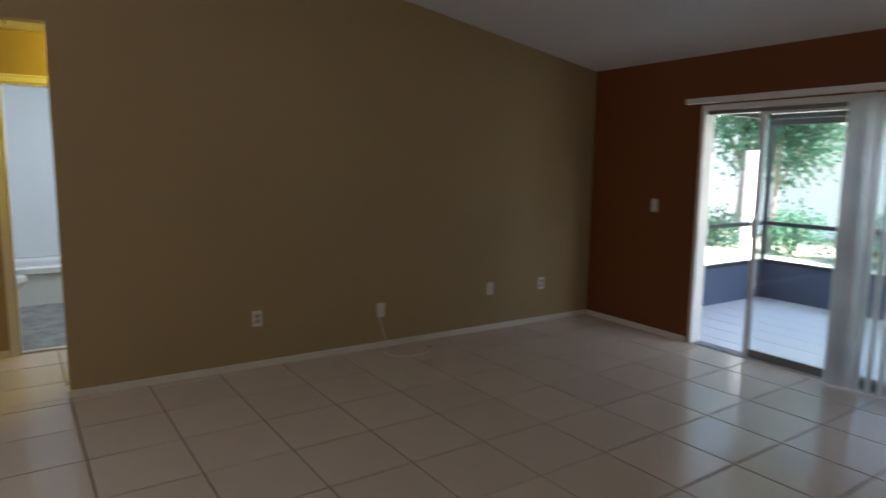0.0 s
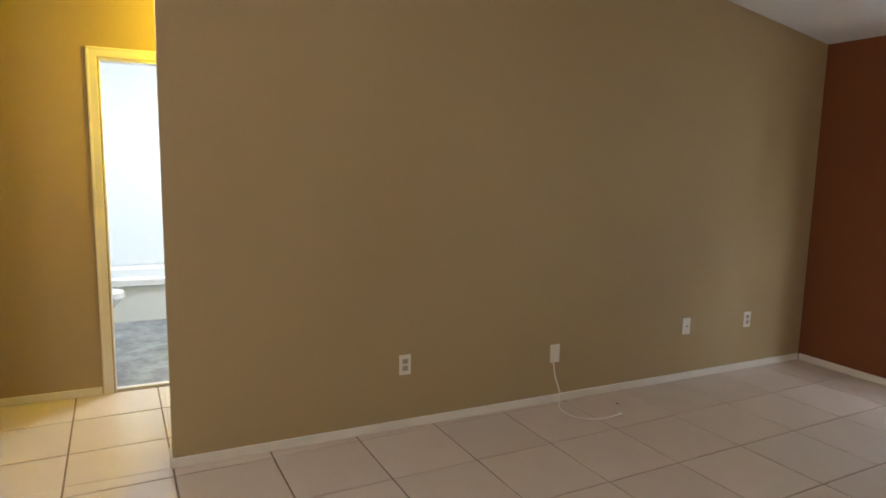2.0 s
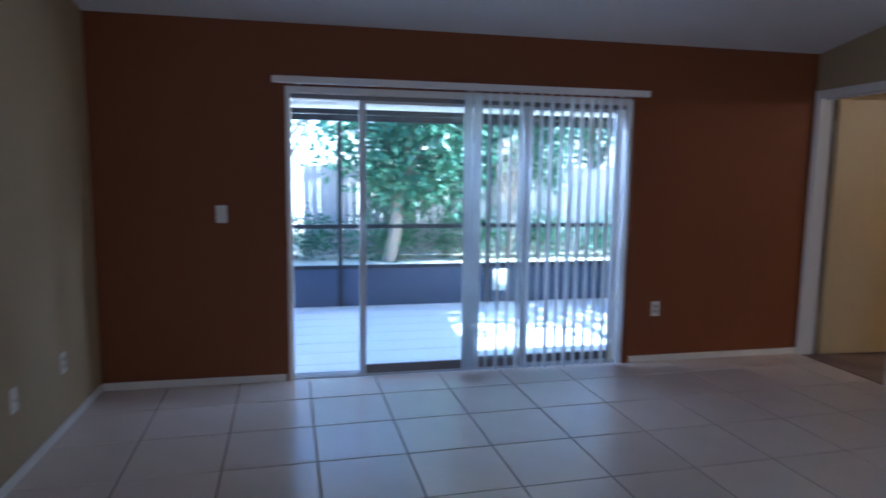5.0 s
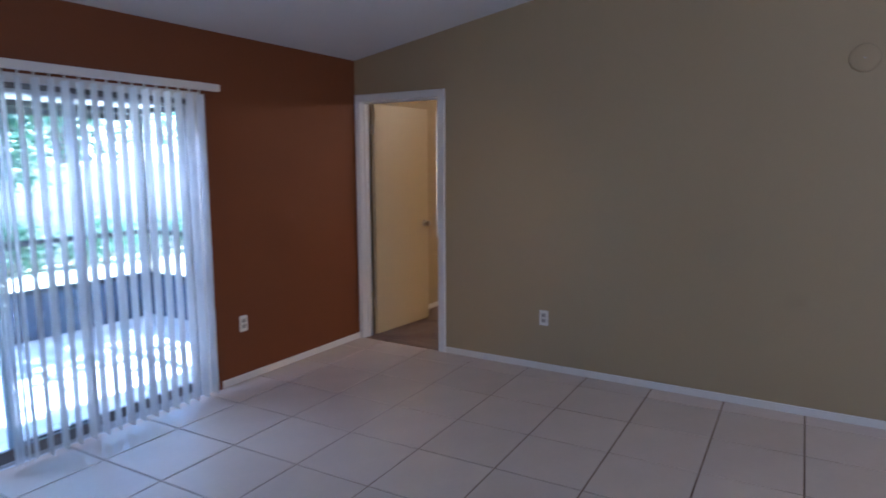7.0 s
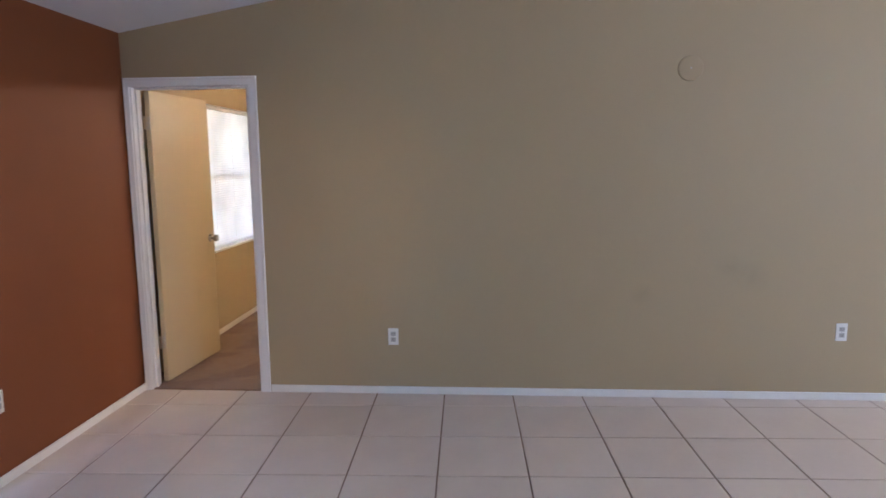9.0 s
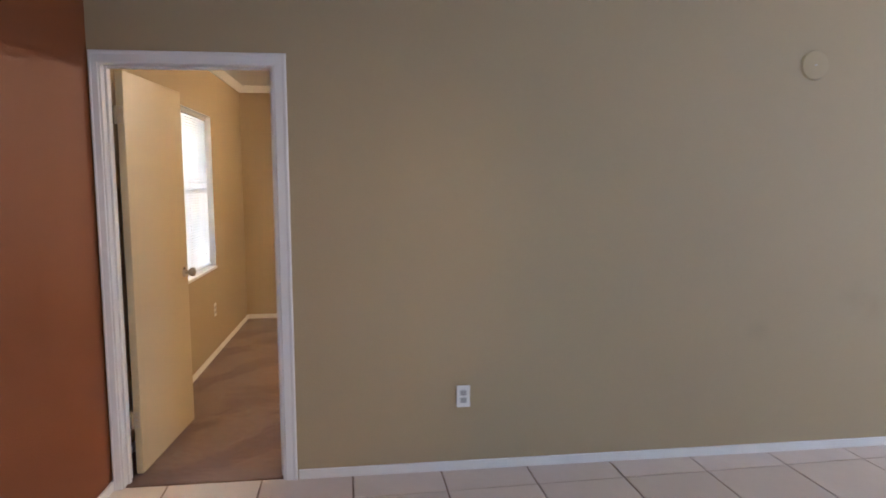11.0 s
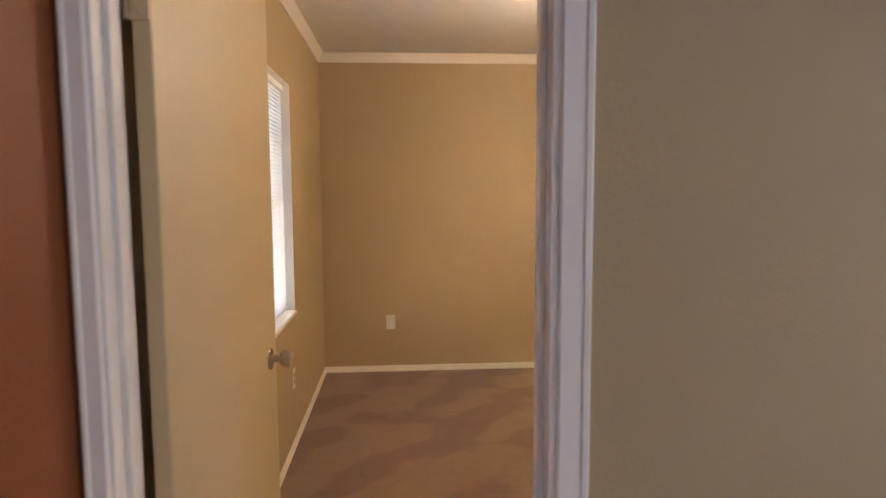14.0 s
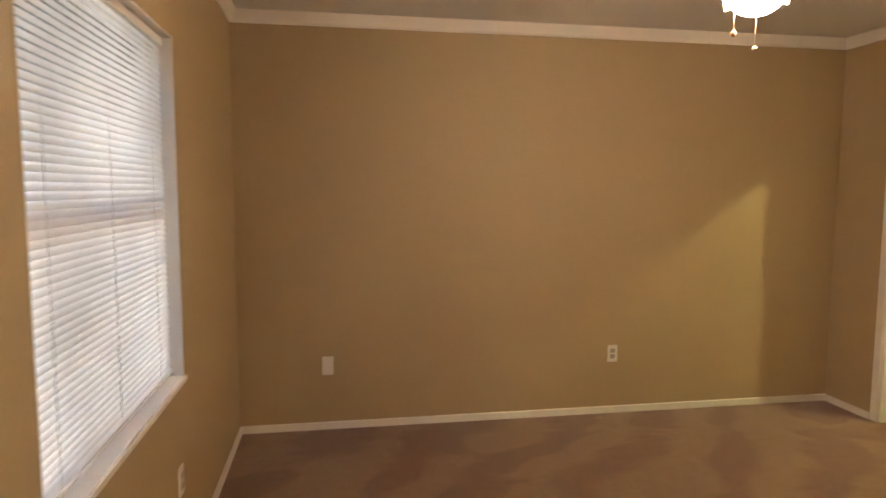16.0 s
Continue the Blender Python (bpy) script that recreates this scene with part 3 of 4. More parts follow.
wall_plate(pose(BX1, -0.467, 0.408, 0, 0, -90), "blank", "plain white cover plate on the bedroom wall")
wall_plate(pose(BX1, -2.342, 0.411, 0, 0, -90), "outlet", "white duplex wall outlet on the far bedroom wall")
wall_plate(pose(7.73, BYN, 0.40), "outlet", "white duplex wall outlet under the bedroom window")

t = thing("round_cover_plate", pose(W, -3.607, 2.100, 0, 0, -90), "round cover plate painted tan like the wall it is on", "cover plate")
part("disc", lathe(B(), [(0, 0.012), (0.062, 0.012), (0.074, 0.008), (0.078, 0)], pose(0, -0.0005, 0, 90), 32), TAN, t, smooth=True)
part("screw", lathe(B(), [(0, 0.0025), (0.004, 0.0015), (0.005, 0)], pose(0, -0.0125, 0, 90), 10), METAL, t)

# loose cable and the bit of wire on the floor
t = thing("loose_cable", pose(0, 0.079, 0), "thin white cable curling from the wall over the floor tiles", "cable")
pts = [Vector(p) for p in ((0.004, -2.425, 0.285), (0.018, -2.422, 0.26), (0.014, -2.405, 0.18), (0.020, -2.38, 0.10), (0.030, -2.372, 0.062), (0.045, -2.385, 0.02), (0.09, -2.42, 0.006),
                             (0.18, -2.445, 0.005), (0.28, -2.42, 0.005), (0.335, -2.34, 0.005), (0.345, -2.25, 0.005), (0.33, -2.16, 0.005))]
fine = []
for i in range(len(pts) - 1):
    p0, p1, p2, p3 = pts[max(i - 1, 0)], pts[i], pts[i + 1], pts[min(i + 2, len(pts) - 1)]
    for k in range(6):
        u = k / 6
        fine.append(0.5 * ((2 * p1) + (p2 - p0) * u + (2 * p0 - 5 * p1 + 4 * p2 - p3) * u * u + (3 * p1 - p0 - 3 * p2 + p3) * u ** 3))
part("lead", tube(B(), fine + [pts[-1]], 0.0042, 8), CABLE, t, smooth=True)
part("plug", box(B(), 0.322, 0.336, -2.16, -2.135, 0.0005, 0.011, 0.002), CABLE, t)
t = thing("wire_scrap", pose(0.20, -1.98, 0.002), "small dark scrap of wire lying on the floor tiles", "wire scrap")
part("scrap", tube(B(), [(-0.012, 0, 0.002), (-0.004, 0.006, 0.004), (0.004, 0.002, 0.008), (0.012, 0.006, 0.003)], 0.0028, 6), SLOT, t)


# ---- patio door ----
patio = tagged(new("window_1"), kind="structure")
bm = B()
FD0, FD1 = -0.002, 0.13
box(bm, DX0, DX0 + 0.035, FD0, FD1, -0.02, DZ, 0.003)
box(bm, DX1 - 0.035, DX1, FD0, FD1, -0.02, DZ, 0.003)
box(bm, DX0 + 0.035, DX1 - 0.035, FD0, FD1, DZ - 0.045, DZ, 0.003)
part("window_frame", bm, TRIM, patio)
bm = B()
box(bm, DX0 + 0.035, DX1 - 0.035, 0.0, FD1, -0.028, -0.002, 0.002)
for y in (0.022, 0.055, 0.088, 0.12):
    box(bm, DX0 + 0.035, DX1 - 0.035, y, y + 0.006, -0.002, 0.012)
part("sill_track", bm, ALU, patio)
part("head_track", box(B(), DX0 + 0.035, DX1 - 0.035, 0.03, 0.12, DZ - 0.075, DZ - 0.045, 0.002), DARKALU, patio)


def patio_panel(x0, x1, y, label, handle):
    t = part("panel_frame", B(), ALU, patio, label)
    bm = B()
    box(bm, x0, x0 + 0.045, y, y + 0.026, 0.013, 1.935, 0.003)
    box(bm, x1 - 0.045, x1, y, y + 0.026, 0.013, 1.935, 0.003)
    box(bm, x0 + 0.045, x1 - 0.045, y + 0.001, y + 0.025, 1.895, 1.935, 0.002)
    t.data = mesh_of("panel_frame", bm, ALU)
    part("bottom_rail", box(B(), x0 + 0.045, x1 - 0.045, y + 0.001, y + 0.025, 0.013, 0.075, 0.002), DARKALU, t)
    pane = part("pane", box(B(), x0 + 0.04, x1 - 0.04, y + 0.010, y + 0.016, 0.07, 1.90), GLASS, t)
    pane.visible_shadow = False
    if handle:
        bm = B()
        box(bm, x0 + 0.010, x0 + 0.034, y - 0.012, y - 0.0005, 0.93, 1.13, 0.003)
        tube(bm, [(x0 + 0.022, y - 0.010, 0.95), (x0 + 0.022, y - 0.04, 0.965), (x0 + 0.022, y - 0.045, 1.03), (x0 + 0.022, y - 0.04, 1.095), (x0 + 0.022, y - 0.010, 1.11)], 0.006, 8)
        part("handle", bm, ALU, t)


patio_panel(1.675, 2.90, 0.032, "sliding aluminium glass panel left part way open", True)
patio_panel(2.44, DX1 - 0.036, 0.085, "fixed aluminium glass panel", False)

# brown painted strip beside the door
structure("trim_accent", box(B(), DX1 + 0.014, DX1 + 0.056, -0.018, -0.0005, 0.0, 1.985, 0.003), BROWN)

# vertical blinds
blinds = thing("vertical_blinds", pose(0, -0.09, 0), "half-drawn white vertical blinds hanging in front of the patio door", "vertical blinds")
bm = B()
box(bm, 1.112, 3.752, -0.022, 0.022, 1.995, 2.039, 0.004)
part("headrail", bm, TRIM, blinds)
for x in (1.28, 2.45, 3.60):
    bm = B()
    prism(bm, [(-0.01, 2.0395), (-0.01, 2.0425), (0.0885, 2.0425), (0.0885, 1.995), (0.0856, 1.995), (0.0856, 2.0395)], "x", x - 0.012, x + 0.012)
    part("bracket", bm, ALU, blinds)
rng = random.Random(4)
bm = B()
xs = [2.40, 2.425, 2.455, 2.49] + [2.562 + 0.0745 * k for k in range(15)]


def vane_mesh(width=0.089, z0=0.03, z1=1.965):
    bm = B()
    cols = []
    for k in range(7):
        u = (k / 6 - 0.5) * width
        cols.append((u, 0.006 * (1 - (2 * k / 6 - 1) ** 2)))
    outline = [(u, v) for u, v in cols] + [(u, v - 0.0007) for u, v in reversed(cols)]
    return mesh_of("vane", prism(bm, outline, "z", z0, z1), VANE, smooth=True)


vane_data = vane_mesh()
for i, x in enumerate(xs):
    v = new("vane", vane_data)
    v.parent = blinds
    v.matrix_basis = pose(x, 0, 0, rng.uniform(-0.12, 0.12), rng.uniform(-0.15, 0.15), 84 + rng.uniform(-5, 5) + (-30 if i < 4 else 0))
bm = B()
for x in xs:
    box(bm, x - 0.004, x + 0.004, -0.003, 0.003, 1.9655, 1.9945)
part("vane_clip", bm, PLATE, blinds, kind="stuff")
bm = B()
for x0, x1 in zip(xs[3:], xs[4:]):
    tube(bm, [(x0, -0.03, 0.06), ((x0 + x1) / 2, -0.032, 0.05), (x1, -0.03, 0.06)], 0.0012, 4)
part("bottom_chain", bm, CABLE, blinds, kind="stuff")


# ---- bedroom window and mini blind ----
win = tagged(new("window_2"), kind="structure")
bm = B()
for z0, z1, y in ((WZ0, WZ0 + 0.035, 0.165), (WZ1 - 0.035, WZ1, 0.165), ((WZ0 + WZ1) / 2 - 0.022, (WZ0 + WZ1) / 2 + 0.022, 0.16)):
    box(bm, WX0 + 0.035, WX1 - 0.035, y, y + 0.035, z0, z1, 0.003)
box(bm, WX0, WX0 + 0.035, 0.165, 0.205, WZ0, WZ1, 0.003)
box(bm, WX1 - 0.035, WX1, 0.165, 0.205, WZ0, WZ1, 0.003)
part("window_frame", bm, ALU, win)
for z0, z1 in ((WZ0 + 0.03, (WZ0 + WZ1) / 2 - 0.02), ((WZ0 + WZ1) / 2 + 0.02, WZ1 - 0.03)):
    pane = part("pane", box(B(), WX0 + 0.03, WX1 - 0.03, 0.178, 0.183, z0, z1), GLASS, win)
    pane.visible_shadow = False
bm = B()
box(bm, WX0 - 0.006, WX1 + 0.006, BYN - 0.009, BYN - 0.0005, WZ0 - 0.014, WZ0 + 0.008, 0.003)
box(bm, WX0 + 0.001, WX1 - 0.001, BYN, 0.165, WZ0 - 0.002, WZ0 + 0.008, 0.001)
part("window_sill", bm, TRIM, win)
bm = B()
box(bm, WX0, WX0 + 0.004, BYN + 0.001, 0.165, WZ0 + 0.008, WZ1)
box(bm, WX1 - 0.004, WX1, BYN + 0.001, 0.165, WZ0 + 0.008, WZ1)
box(bm, WX0 + 0.004, WX1 - 0.004, BYN + 0.001, 0.165, WZ1 - 0.004, WZ1)
part("reveal", bm, TRIM, win)

mini = thing("mini_blind", pose(0, BYN + 0.052, 0), "closed white horizontal mini blind in the bedroom window", "window blind")
part("headrail", box(B(), WX0 + 0.008, WX1 - 0.008, -0.016, 0.016, WZ1 - 0.034, WZ1 - 0.0045, 0.002), TRIM, mini)
part("bottom_rail", box(B(), WX0 + 0.01, WX1 - 0.01, -0.012, 0.012, WZ0 + 0.022, WZ0 + 0.034, 0.002), TRIM, mini)
bm = B()
prof = [((k / 4 - 0.5) * 0.0254, 0.0022 * (1 - (2 * k / 4 - 1) ** 2)) for k in range(5)]
ang = radians(66)
outline = []
for u, v in prof + [(u, v - 0.0005) for u, v in reversed(prof)]:
    outline.append((u * math.cos(ang) - v * math.sin(ang), u * math.sin(ang) + v * math.cos(ang)))
slat_data = mesh_of("slat", prism(bm, outline, "x", WX0 + 0.012, WX1 - 0.012), SLAT, smooth=True)
z = WZ0 + 0.046
while z < WZ1 - 0.045:
    s = new("slat", slat_data)
    s.parent = mini
    s.matrix_basis = pose(0, 0, z)
    z += 0.0212
bm = B()
for x in (WX0 + 0.18, (WX0 + WX1) / 2, WX1 - 0.18):
    tube(bm, [(x, -0.014, WZ0 + 0.034), (x, -0.014, WZ1 - 0.034)], 0.00035, 4)
part("ladder_cord", bm, CABLE, mini)


# ---- ceiling fan ----
def ceiling_fan():
    t = thing("ceiling_fan", pose(FANX, FANY, 0), "brushed metal ceiling fan with lit frosted glass shades and pull chains", "ceiling fan")
    part("canopy", lathe(B(), [(0, BH - 0.0005), (0.075, BH - 0.0005), (0.07, BH - 0.05), (0.03, BH - 0.07), (0.014, BH - 0.07), (0.014, BH - 0.13), (0, BH - 0.13)], steps=28), FANMETAL, t, smooth=True)
    motor = part("motor", lathe(B(), [(0, BH - 0.13), (0.09, BH - 0.13), (0.115, BH - 0.15), (0.12, BH - 0.2), (0.10, BH - 0.24), (0.05, BH - 0.255), (0, BH - 0.255)], steps=28), FANMETAL, t, smooth=True)
    for k in range(5):
        a = radians(20 + 72 * k)
        m = Matrix.Rotation(a, 4, "Z") @ Matrix.Translation((0, 0, BH - 0.19)) @ Matrix.Rotation(radians(11), 4, "X")
        bm = B()
        prism(bm, [(0.17, -0.05), (0.30, -0.066), (0.60, -0.07), (0.64, -0.05), (0.65, 0), (0.64, 0.05), (0.60, 0.07), (0.30, 0.066), (0.17, 0.05)], "z", -0.004, 0.004)
        bm.transform(m)
        blade = part("blade", bm, BLADEWOOD, t)
        bm = B()
        prism(bm, [(0.11, -0.012), (0.18, -0.03), (0.24, -0.03), (0.24, 0.03), (0.18, 0.03), (0.11, 0.012)], "z", -0.010, -0.0045)
        bm.transform(m)
        part("blade_arm", bm, FANMETAL, blade)
    kit = part("light_kit", lathe(B(), [(0, BH - 0.255), (0.055, BH - 0.255), (0.06, BH - 0.28), (0.04, BH - 0.305), (0, BH - 0.31)], steps=24), FANMETAL, t, smooth=True)
    for k in range(3):
        a = radians(84 + 120 * k)
        m = Matrix.Translation((0.105 * math.cos(a), 0.105 * math.sin(a), BH - 0.255)) @ Matrix.Rotation(a, 4, "Z") @ Matrix.Rotation(radians(42), 4, "Y") @ Matrix.Diagonal((1.2, 1.2, -1.1, 1))
        bm = lathe(B(), [(0.022, 0.0), (0.026, 0.02), (0.046, 0.045), (0.064, 0.075), (0.082, 0.115), (0.080, 0.115), (0.062, 0.075), (0.044, 0.045), (0.023, 0.02), (0.02, 0.0)], m, 24)
        shade = part("shade", bm, BULB, kit, "frosted glass lamp shade, lit", smooth=True)
    for dx, dy, zb in ((0.038, 0.053, 2.04), (0.01, -0.01, 1.985)):
        bm = B()
        tube(bm, [(dx, dy, zb), (dx, dy, BH - 0.30)], 0.0012, 5)
        chain = part("pull_chain", bm, BRASS, t)
        part("chain_ball", lathe(B(), [(0, zb + 0.012), (0.006, zb + 0.010), (0.011, zb), (0.008, zb - 0.009), (0, zb - 0.013)], Matrix.Translation((dx, dy, 0)), 12), BLADEWOOD, chain, smooth=True)


ceiling_fan()


# ---- hall and bathroom ----
t = thing("air_return_grille", pose(-0.76, -5.06, HH), "white slatted air return grille in the hall ceiling", "vent grille")
bm = B()
for a, b, c, d in ((-0.25, -0.22, -0.36, 0.36), (0.22, 0.25, -0.36, 0.36), (-0.22, 0.22, -0.36, -0.33), (-0.22, 0.22, 0.33, 0.36)):
    box(bm, a, b, c, d, -0.014, -0.0005, 0.002)
part("frame", bm, TRIM, t)
for k in range(16):
    bm = box(B(), -0.219, 0.219, -0.016, 0.016, -0.001, 0.001)
    bm.transform(pose(0, -0.31 + k * 0.0413, -0.012, 35))
    part("slat", bm, TRIM, t)
# Near-black sheet on the ceiling in place of the shaded duct.
part("duct_shade", box(B(), -0.219, 0.219, -0.329, 0.329, -0.002, -0.0005), SLOT, t)

# Made-up fixture beside the added spot; unseen and gives no light itself.
t = thing("added_spot_base", pose(-0.70, -5.42, HH), "small round metal base, added unseen on the hall ceiling by the fill spot", "ceiling light")
part("base", lathe(B(), [(0, -0.0005), (0.08, -0.0005), (0.08, -0.02), (0.03, -0.03), (0, -0.03)], steps=24), FANMETAL, t, smooth=True)

t = thing("bathtub", pose(BTX - 0.40, -4.485, 0), "white built-in bathtub with a plain apron", "bathtub")
bm = B()
prism(bm, [(0.36, 0.001), (0.36, 0.32), (0.40, 0.33), (0.40, 0.385), (0.38, 0.40), (0.31, 0.40), (0.27, 0.37), (0.22, 0.08), (-0.22, 0.08), (-0.28, 0.37), (-0.32, 0.40), (-0.425, 0.40), (-0.425, 0.001)], "y", -1.08, 1.08)
part("tub", bm, TUB, t, smooth=True)

t = thing("toilet", pose(-2.29, -5.215, 0), "white toilet with its lid closed beside the tub", "toilet")
part("tank", box(B(), -0.22, 0.22, -0.345, -0.15, 0.38, 0.74, 0.02, 3), TUB, t, smooth=True)
part("tank_lid", box(B(), -0.235, 0.235, -0.35, -0.14, 0.741, 0.775, 0.01, 2), TUB, t, smooth=True)
bm = B()
rings = []
for z, rx, ry, cy in ((0.0, 0.11, 0.22, 0.02), (0.12, 0.10, 0.20, 0.02), (0.25, 0.13, 0.24, 0.08), (0.36, 0.185, 0.30, 0.14), (0.395, 0.19, 0.31, 0.15)):
    rings.append([bm.verts.new((rx * math.cos(2 * math.pi * k / 24), cy + ry * math.sin(2 * math.pi * k / 24), z)) for k in range(24)])
for a, b in zip(rings, rings[1:]):
    for k in range(24):
        bm.faces.new((a[k], a[(k + 1) % 24], b[(k + 1) % 24], b[k]))
bm.faces.new(rings[0]), bm.faces.new(rings[-1])
part("bowl", bm, TUB, t, smooth=True)
for name, z0, z1, s in (("seat", 0.396, 0.415, 1.03), ("lid", 0.416, 0.438, 1.02)):
    bm = B()
    prism(bm, [(0.19 * s * math.cos(2 * math.pi * k / 28), 0.15 + 0.31 * s * math.sin(2 * math.pi * k / 28)) for k in range(28)], "z", z0, z1)
    part(name, bm, TUB, t, smooth=True)

# glazed wall tiles over the tub
bm = B()
for r in range(18):
    for c in range(22):
        z0, y0 = 0.402 + r * 0.1092, -5.565 + c * 0.1092
        if z0 + 0.107 < HH and y0 + 0.107 < -3.4:
            box(bm, BTX - 0.829, BTX - 0.826, y0, y0 + 0.107, z0, z0 + 0.107)
part("wall_tiles", bm, WALLTILE, kind="stuff")


# ---- screened porch ----
structure("floor_porch", box(B(), LX0 - 0.1, LX1 + 0.1, 0.131, LY + 0.12, GROUND - 0.1, -0.034), PORCHFLOOR)
bm = B()
y = 0.134
while y < LY + 0.1:
    box(bm, LX0 - 0.098, LX1 + 0.098, y, min(y + 0.297, LY + 0.118), -0.0338, -0.0285, 0.0012)
    y += 0.302
part("boards", bm, PORCHFLOOR, kind="stuff").parent = bpy.data.objects["floor_porch"]
bm = B()
prism(bm, [(T, 2.36), (LY + 0.35, 2.10), (LY + 0.35, 2.16), (T, 2.42)], "x", LX0 - 0.25, LX1 + 0.25)
structure("ceiling_porch", bm, SOFFIT)
porch = thing("porch_screen_frame", pose(0, 0, 0), "dark bronze porch screen framing with a chair rail", "screen enclosure")


def member(x0, x1, y0, y1, z0, z1, name="post"):
    part(name, box(B(), x0, x1, y0, y1, z0, z1, 0.003), BRONZE, porch)


ZT = 2.09
for x in (LX0, 1.64, 3.30, LX1 - 0.05):
    member(x, x + 0.05, LY, LY + 0.05, -0.033, 2.035)
for y in (0.152, 1.30):
    member(LX0, LX0 + 0.05, y, y + 0.05, -0.033, 2.035)
    member(LX1 - 0.05, LX1, y, y + 0.05, -0.033, 2.035)
member(LX0, LX1, LY, LY + 0.05, 2.036, ZT, "header")
member(LX0, LX1, LY - 0.012, LY - 0.002, 1.965, 2.030, "header")
member(LX0, LX0 + 0.05, 0.152, LY - 0.013, 2.036, ZT, "header")
member(LX1 - 0.05, LX1, 0.152, LY - 0.013, 2.036, ZT, "header")
for x0, x1 in ((LX0 + 0.05, 1.64), (1.69, 3.30), (3.35, LX1 - 0.05)):
    member(x0, x1, LY + 0.005, LY + 0.045, 0.825, 0.87, "chair_rail")
    member(x0, x1, LY - 0.005, LY + 0.05, 0.385, 0.425, "kick_rail")
for y0, y1 in ((0.202, 1.30), (1.35, LY)):
    for x in (LX0, LX1 - 0.05):
        member(x + 0.005, x + 0.045, y0, y1, 0.825, 0.87, "chair_rail")
        member(x, x + 0.05, y0, y1, 0.385, 0.425, "kick_rail")
for x0, x1 in ((LX0 + 0.05, 1.64), (1.69, 3.30), (3.62, LX1 - 0.05)):
    part("kick_panel", box(B(), x0, x1, LY + 0.012, LY + 0.03, -0.033, 0.385, 0.001), KICK, porch)
# Opening left in this panel imitates a bright reflection in the door glass.
bm = B()
box(bm, 3.35, 3.62, LY + 0.012, LY + 0.03, -0.033, 0.10)
box(bm, 3.35, 3.40, LY + 0.012, LY + 0.03, 0.10, 0.385)
box(bm, 3.585, 3.62, LY + 0.012, LY + 0.03, 0.10, 0.385)
box(bm, 3.40, 3.585, LY + 0.012, LY + 0.03, 0.35, 0.385)
part("kick_panel", bm, KICK, porch, "blue-grey kick panel with an added opening that imitates a bright reflection")
for y0, y1 in ((0.202, 1.30), (1.35, LY)):
    for x in (LX0 + 0.012, LX1 - 0.03):
        part("kick_panel", box(B(), x, x + 0.018, y0, y1, -0.033, 0.385, 0.001), KICK, porch)
structure("wall_exterior", box(B(), -6.0, -0.12, T, T + 0.05, GROUND, 2.7), STUCCO)
structure("wall_exterior_east", box(B(), W + 0.115 + 0.001, WX0, 0.2, 0.25, GROUND, 2.7), STUCCO)

# ---- yard ----
bm = B()
prism(bm, [(-60, 0.16), (70, 0.16), (70, 90), (-60, 90)], "z", GROUND - 0.3, GROUND)
structure("ground", bm, GRASS)

FY = 7.6
fence = thing("board_fence", pose(0, FY, GROUND), "weathered grey board fence along the back of the yard", "fence")
x, rng = 1.25, random.Random(8)
board = mesh_of("board", prism(B(), [(0, 0), (0.138, 0), (0.138, 1.64), (0.115, 1.68), (0.023, 1.68), (0, 1.64)], "y", 0, 0.018), WOODGREY)
while x < 15.5:
    b = new("board", board)
    b.parent = fence
    b.matrix_basis = pose(x, rng.uniform(-0.003, 0.003), rng.uniform(0.0, 0.03), 0, rng.uniform(-0.5, 0.5), 0)
    x += 0.143
for z in (0.35, 1.45):
    part("rail", box(B(), 1.25, 15.5, 0.025, 0.063, z, z + 0.089), WOODGREY, fence)
for k in range(9):
    part("post", box(B(), 1.25 + 1.78 * k, 1.34 + 1.78 * k, 0.064, 0.153, 0.0, 1.66), WOODGREY, fence)

post = thing("white_post", pose(-0.62, 3.7, GROUND), "white painted post standing in the yard", "post")
part("shaft", box(B(), -0.06, 0.06, -0.06, 0.06, 0, 1.85, 0.006), SOFFIT, post)


def leaf_cloud(bm, rng, centre, radii, count, size, droop=0.4):
    """Many small folded leaves scattered in clumps inside an ellipsoid."""
    clumps = []
    for _ in range(max(4, count // 60)):
        d = Vector([rng.gauss(0, 1) for _ in range(3)]).normalized() * rng.uniform(0.35, 1.0)
        clumps.append(Vector((d.x * radii[0], d.y * radii[1], d.z * radii[2])))
    for _ in range(count):
        c = rng.choice(clumps)
        spread = 0.22 * min(radii) + 0.06
        p = Vector(centre) + c + Vector([rng.gauss(0, spread) for _ in range(3)])
        s = size * rng.uniform(0.6, 1.3)
        m = Matrix.Translation(p) @ Euler((rng.uniform(-1, 1), rng.uniform(-1, 1) + droop, rng.uniform(0, 6.28))).to_matrix().to_4x4()
        v = [bm.verts.new(m @ Vector(q)) for q in ((0, 0, 0), (s * 0.5, s * 0.26, 0.03 * s), (s, 0, -0.05 * s), (s * 0.5, -s * 0.26, 0.03 * s))]
        bm.faces.new(v)


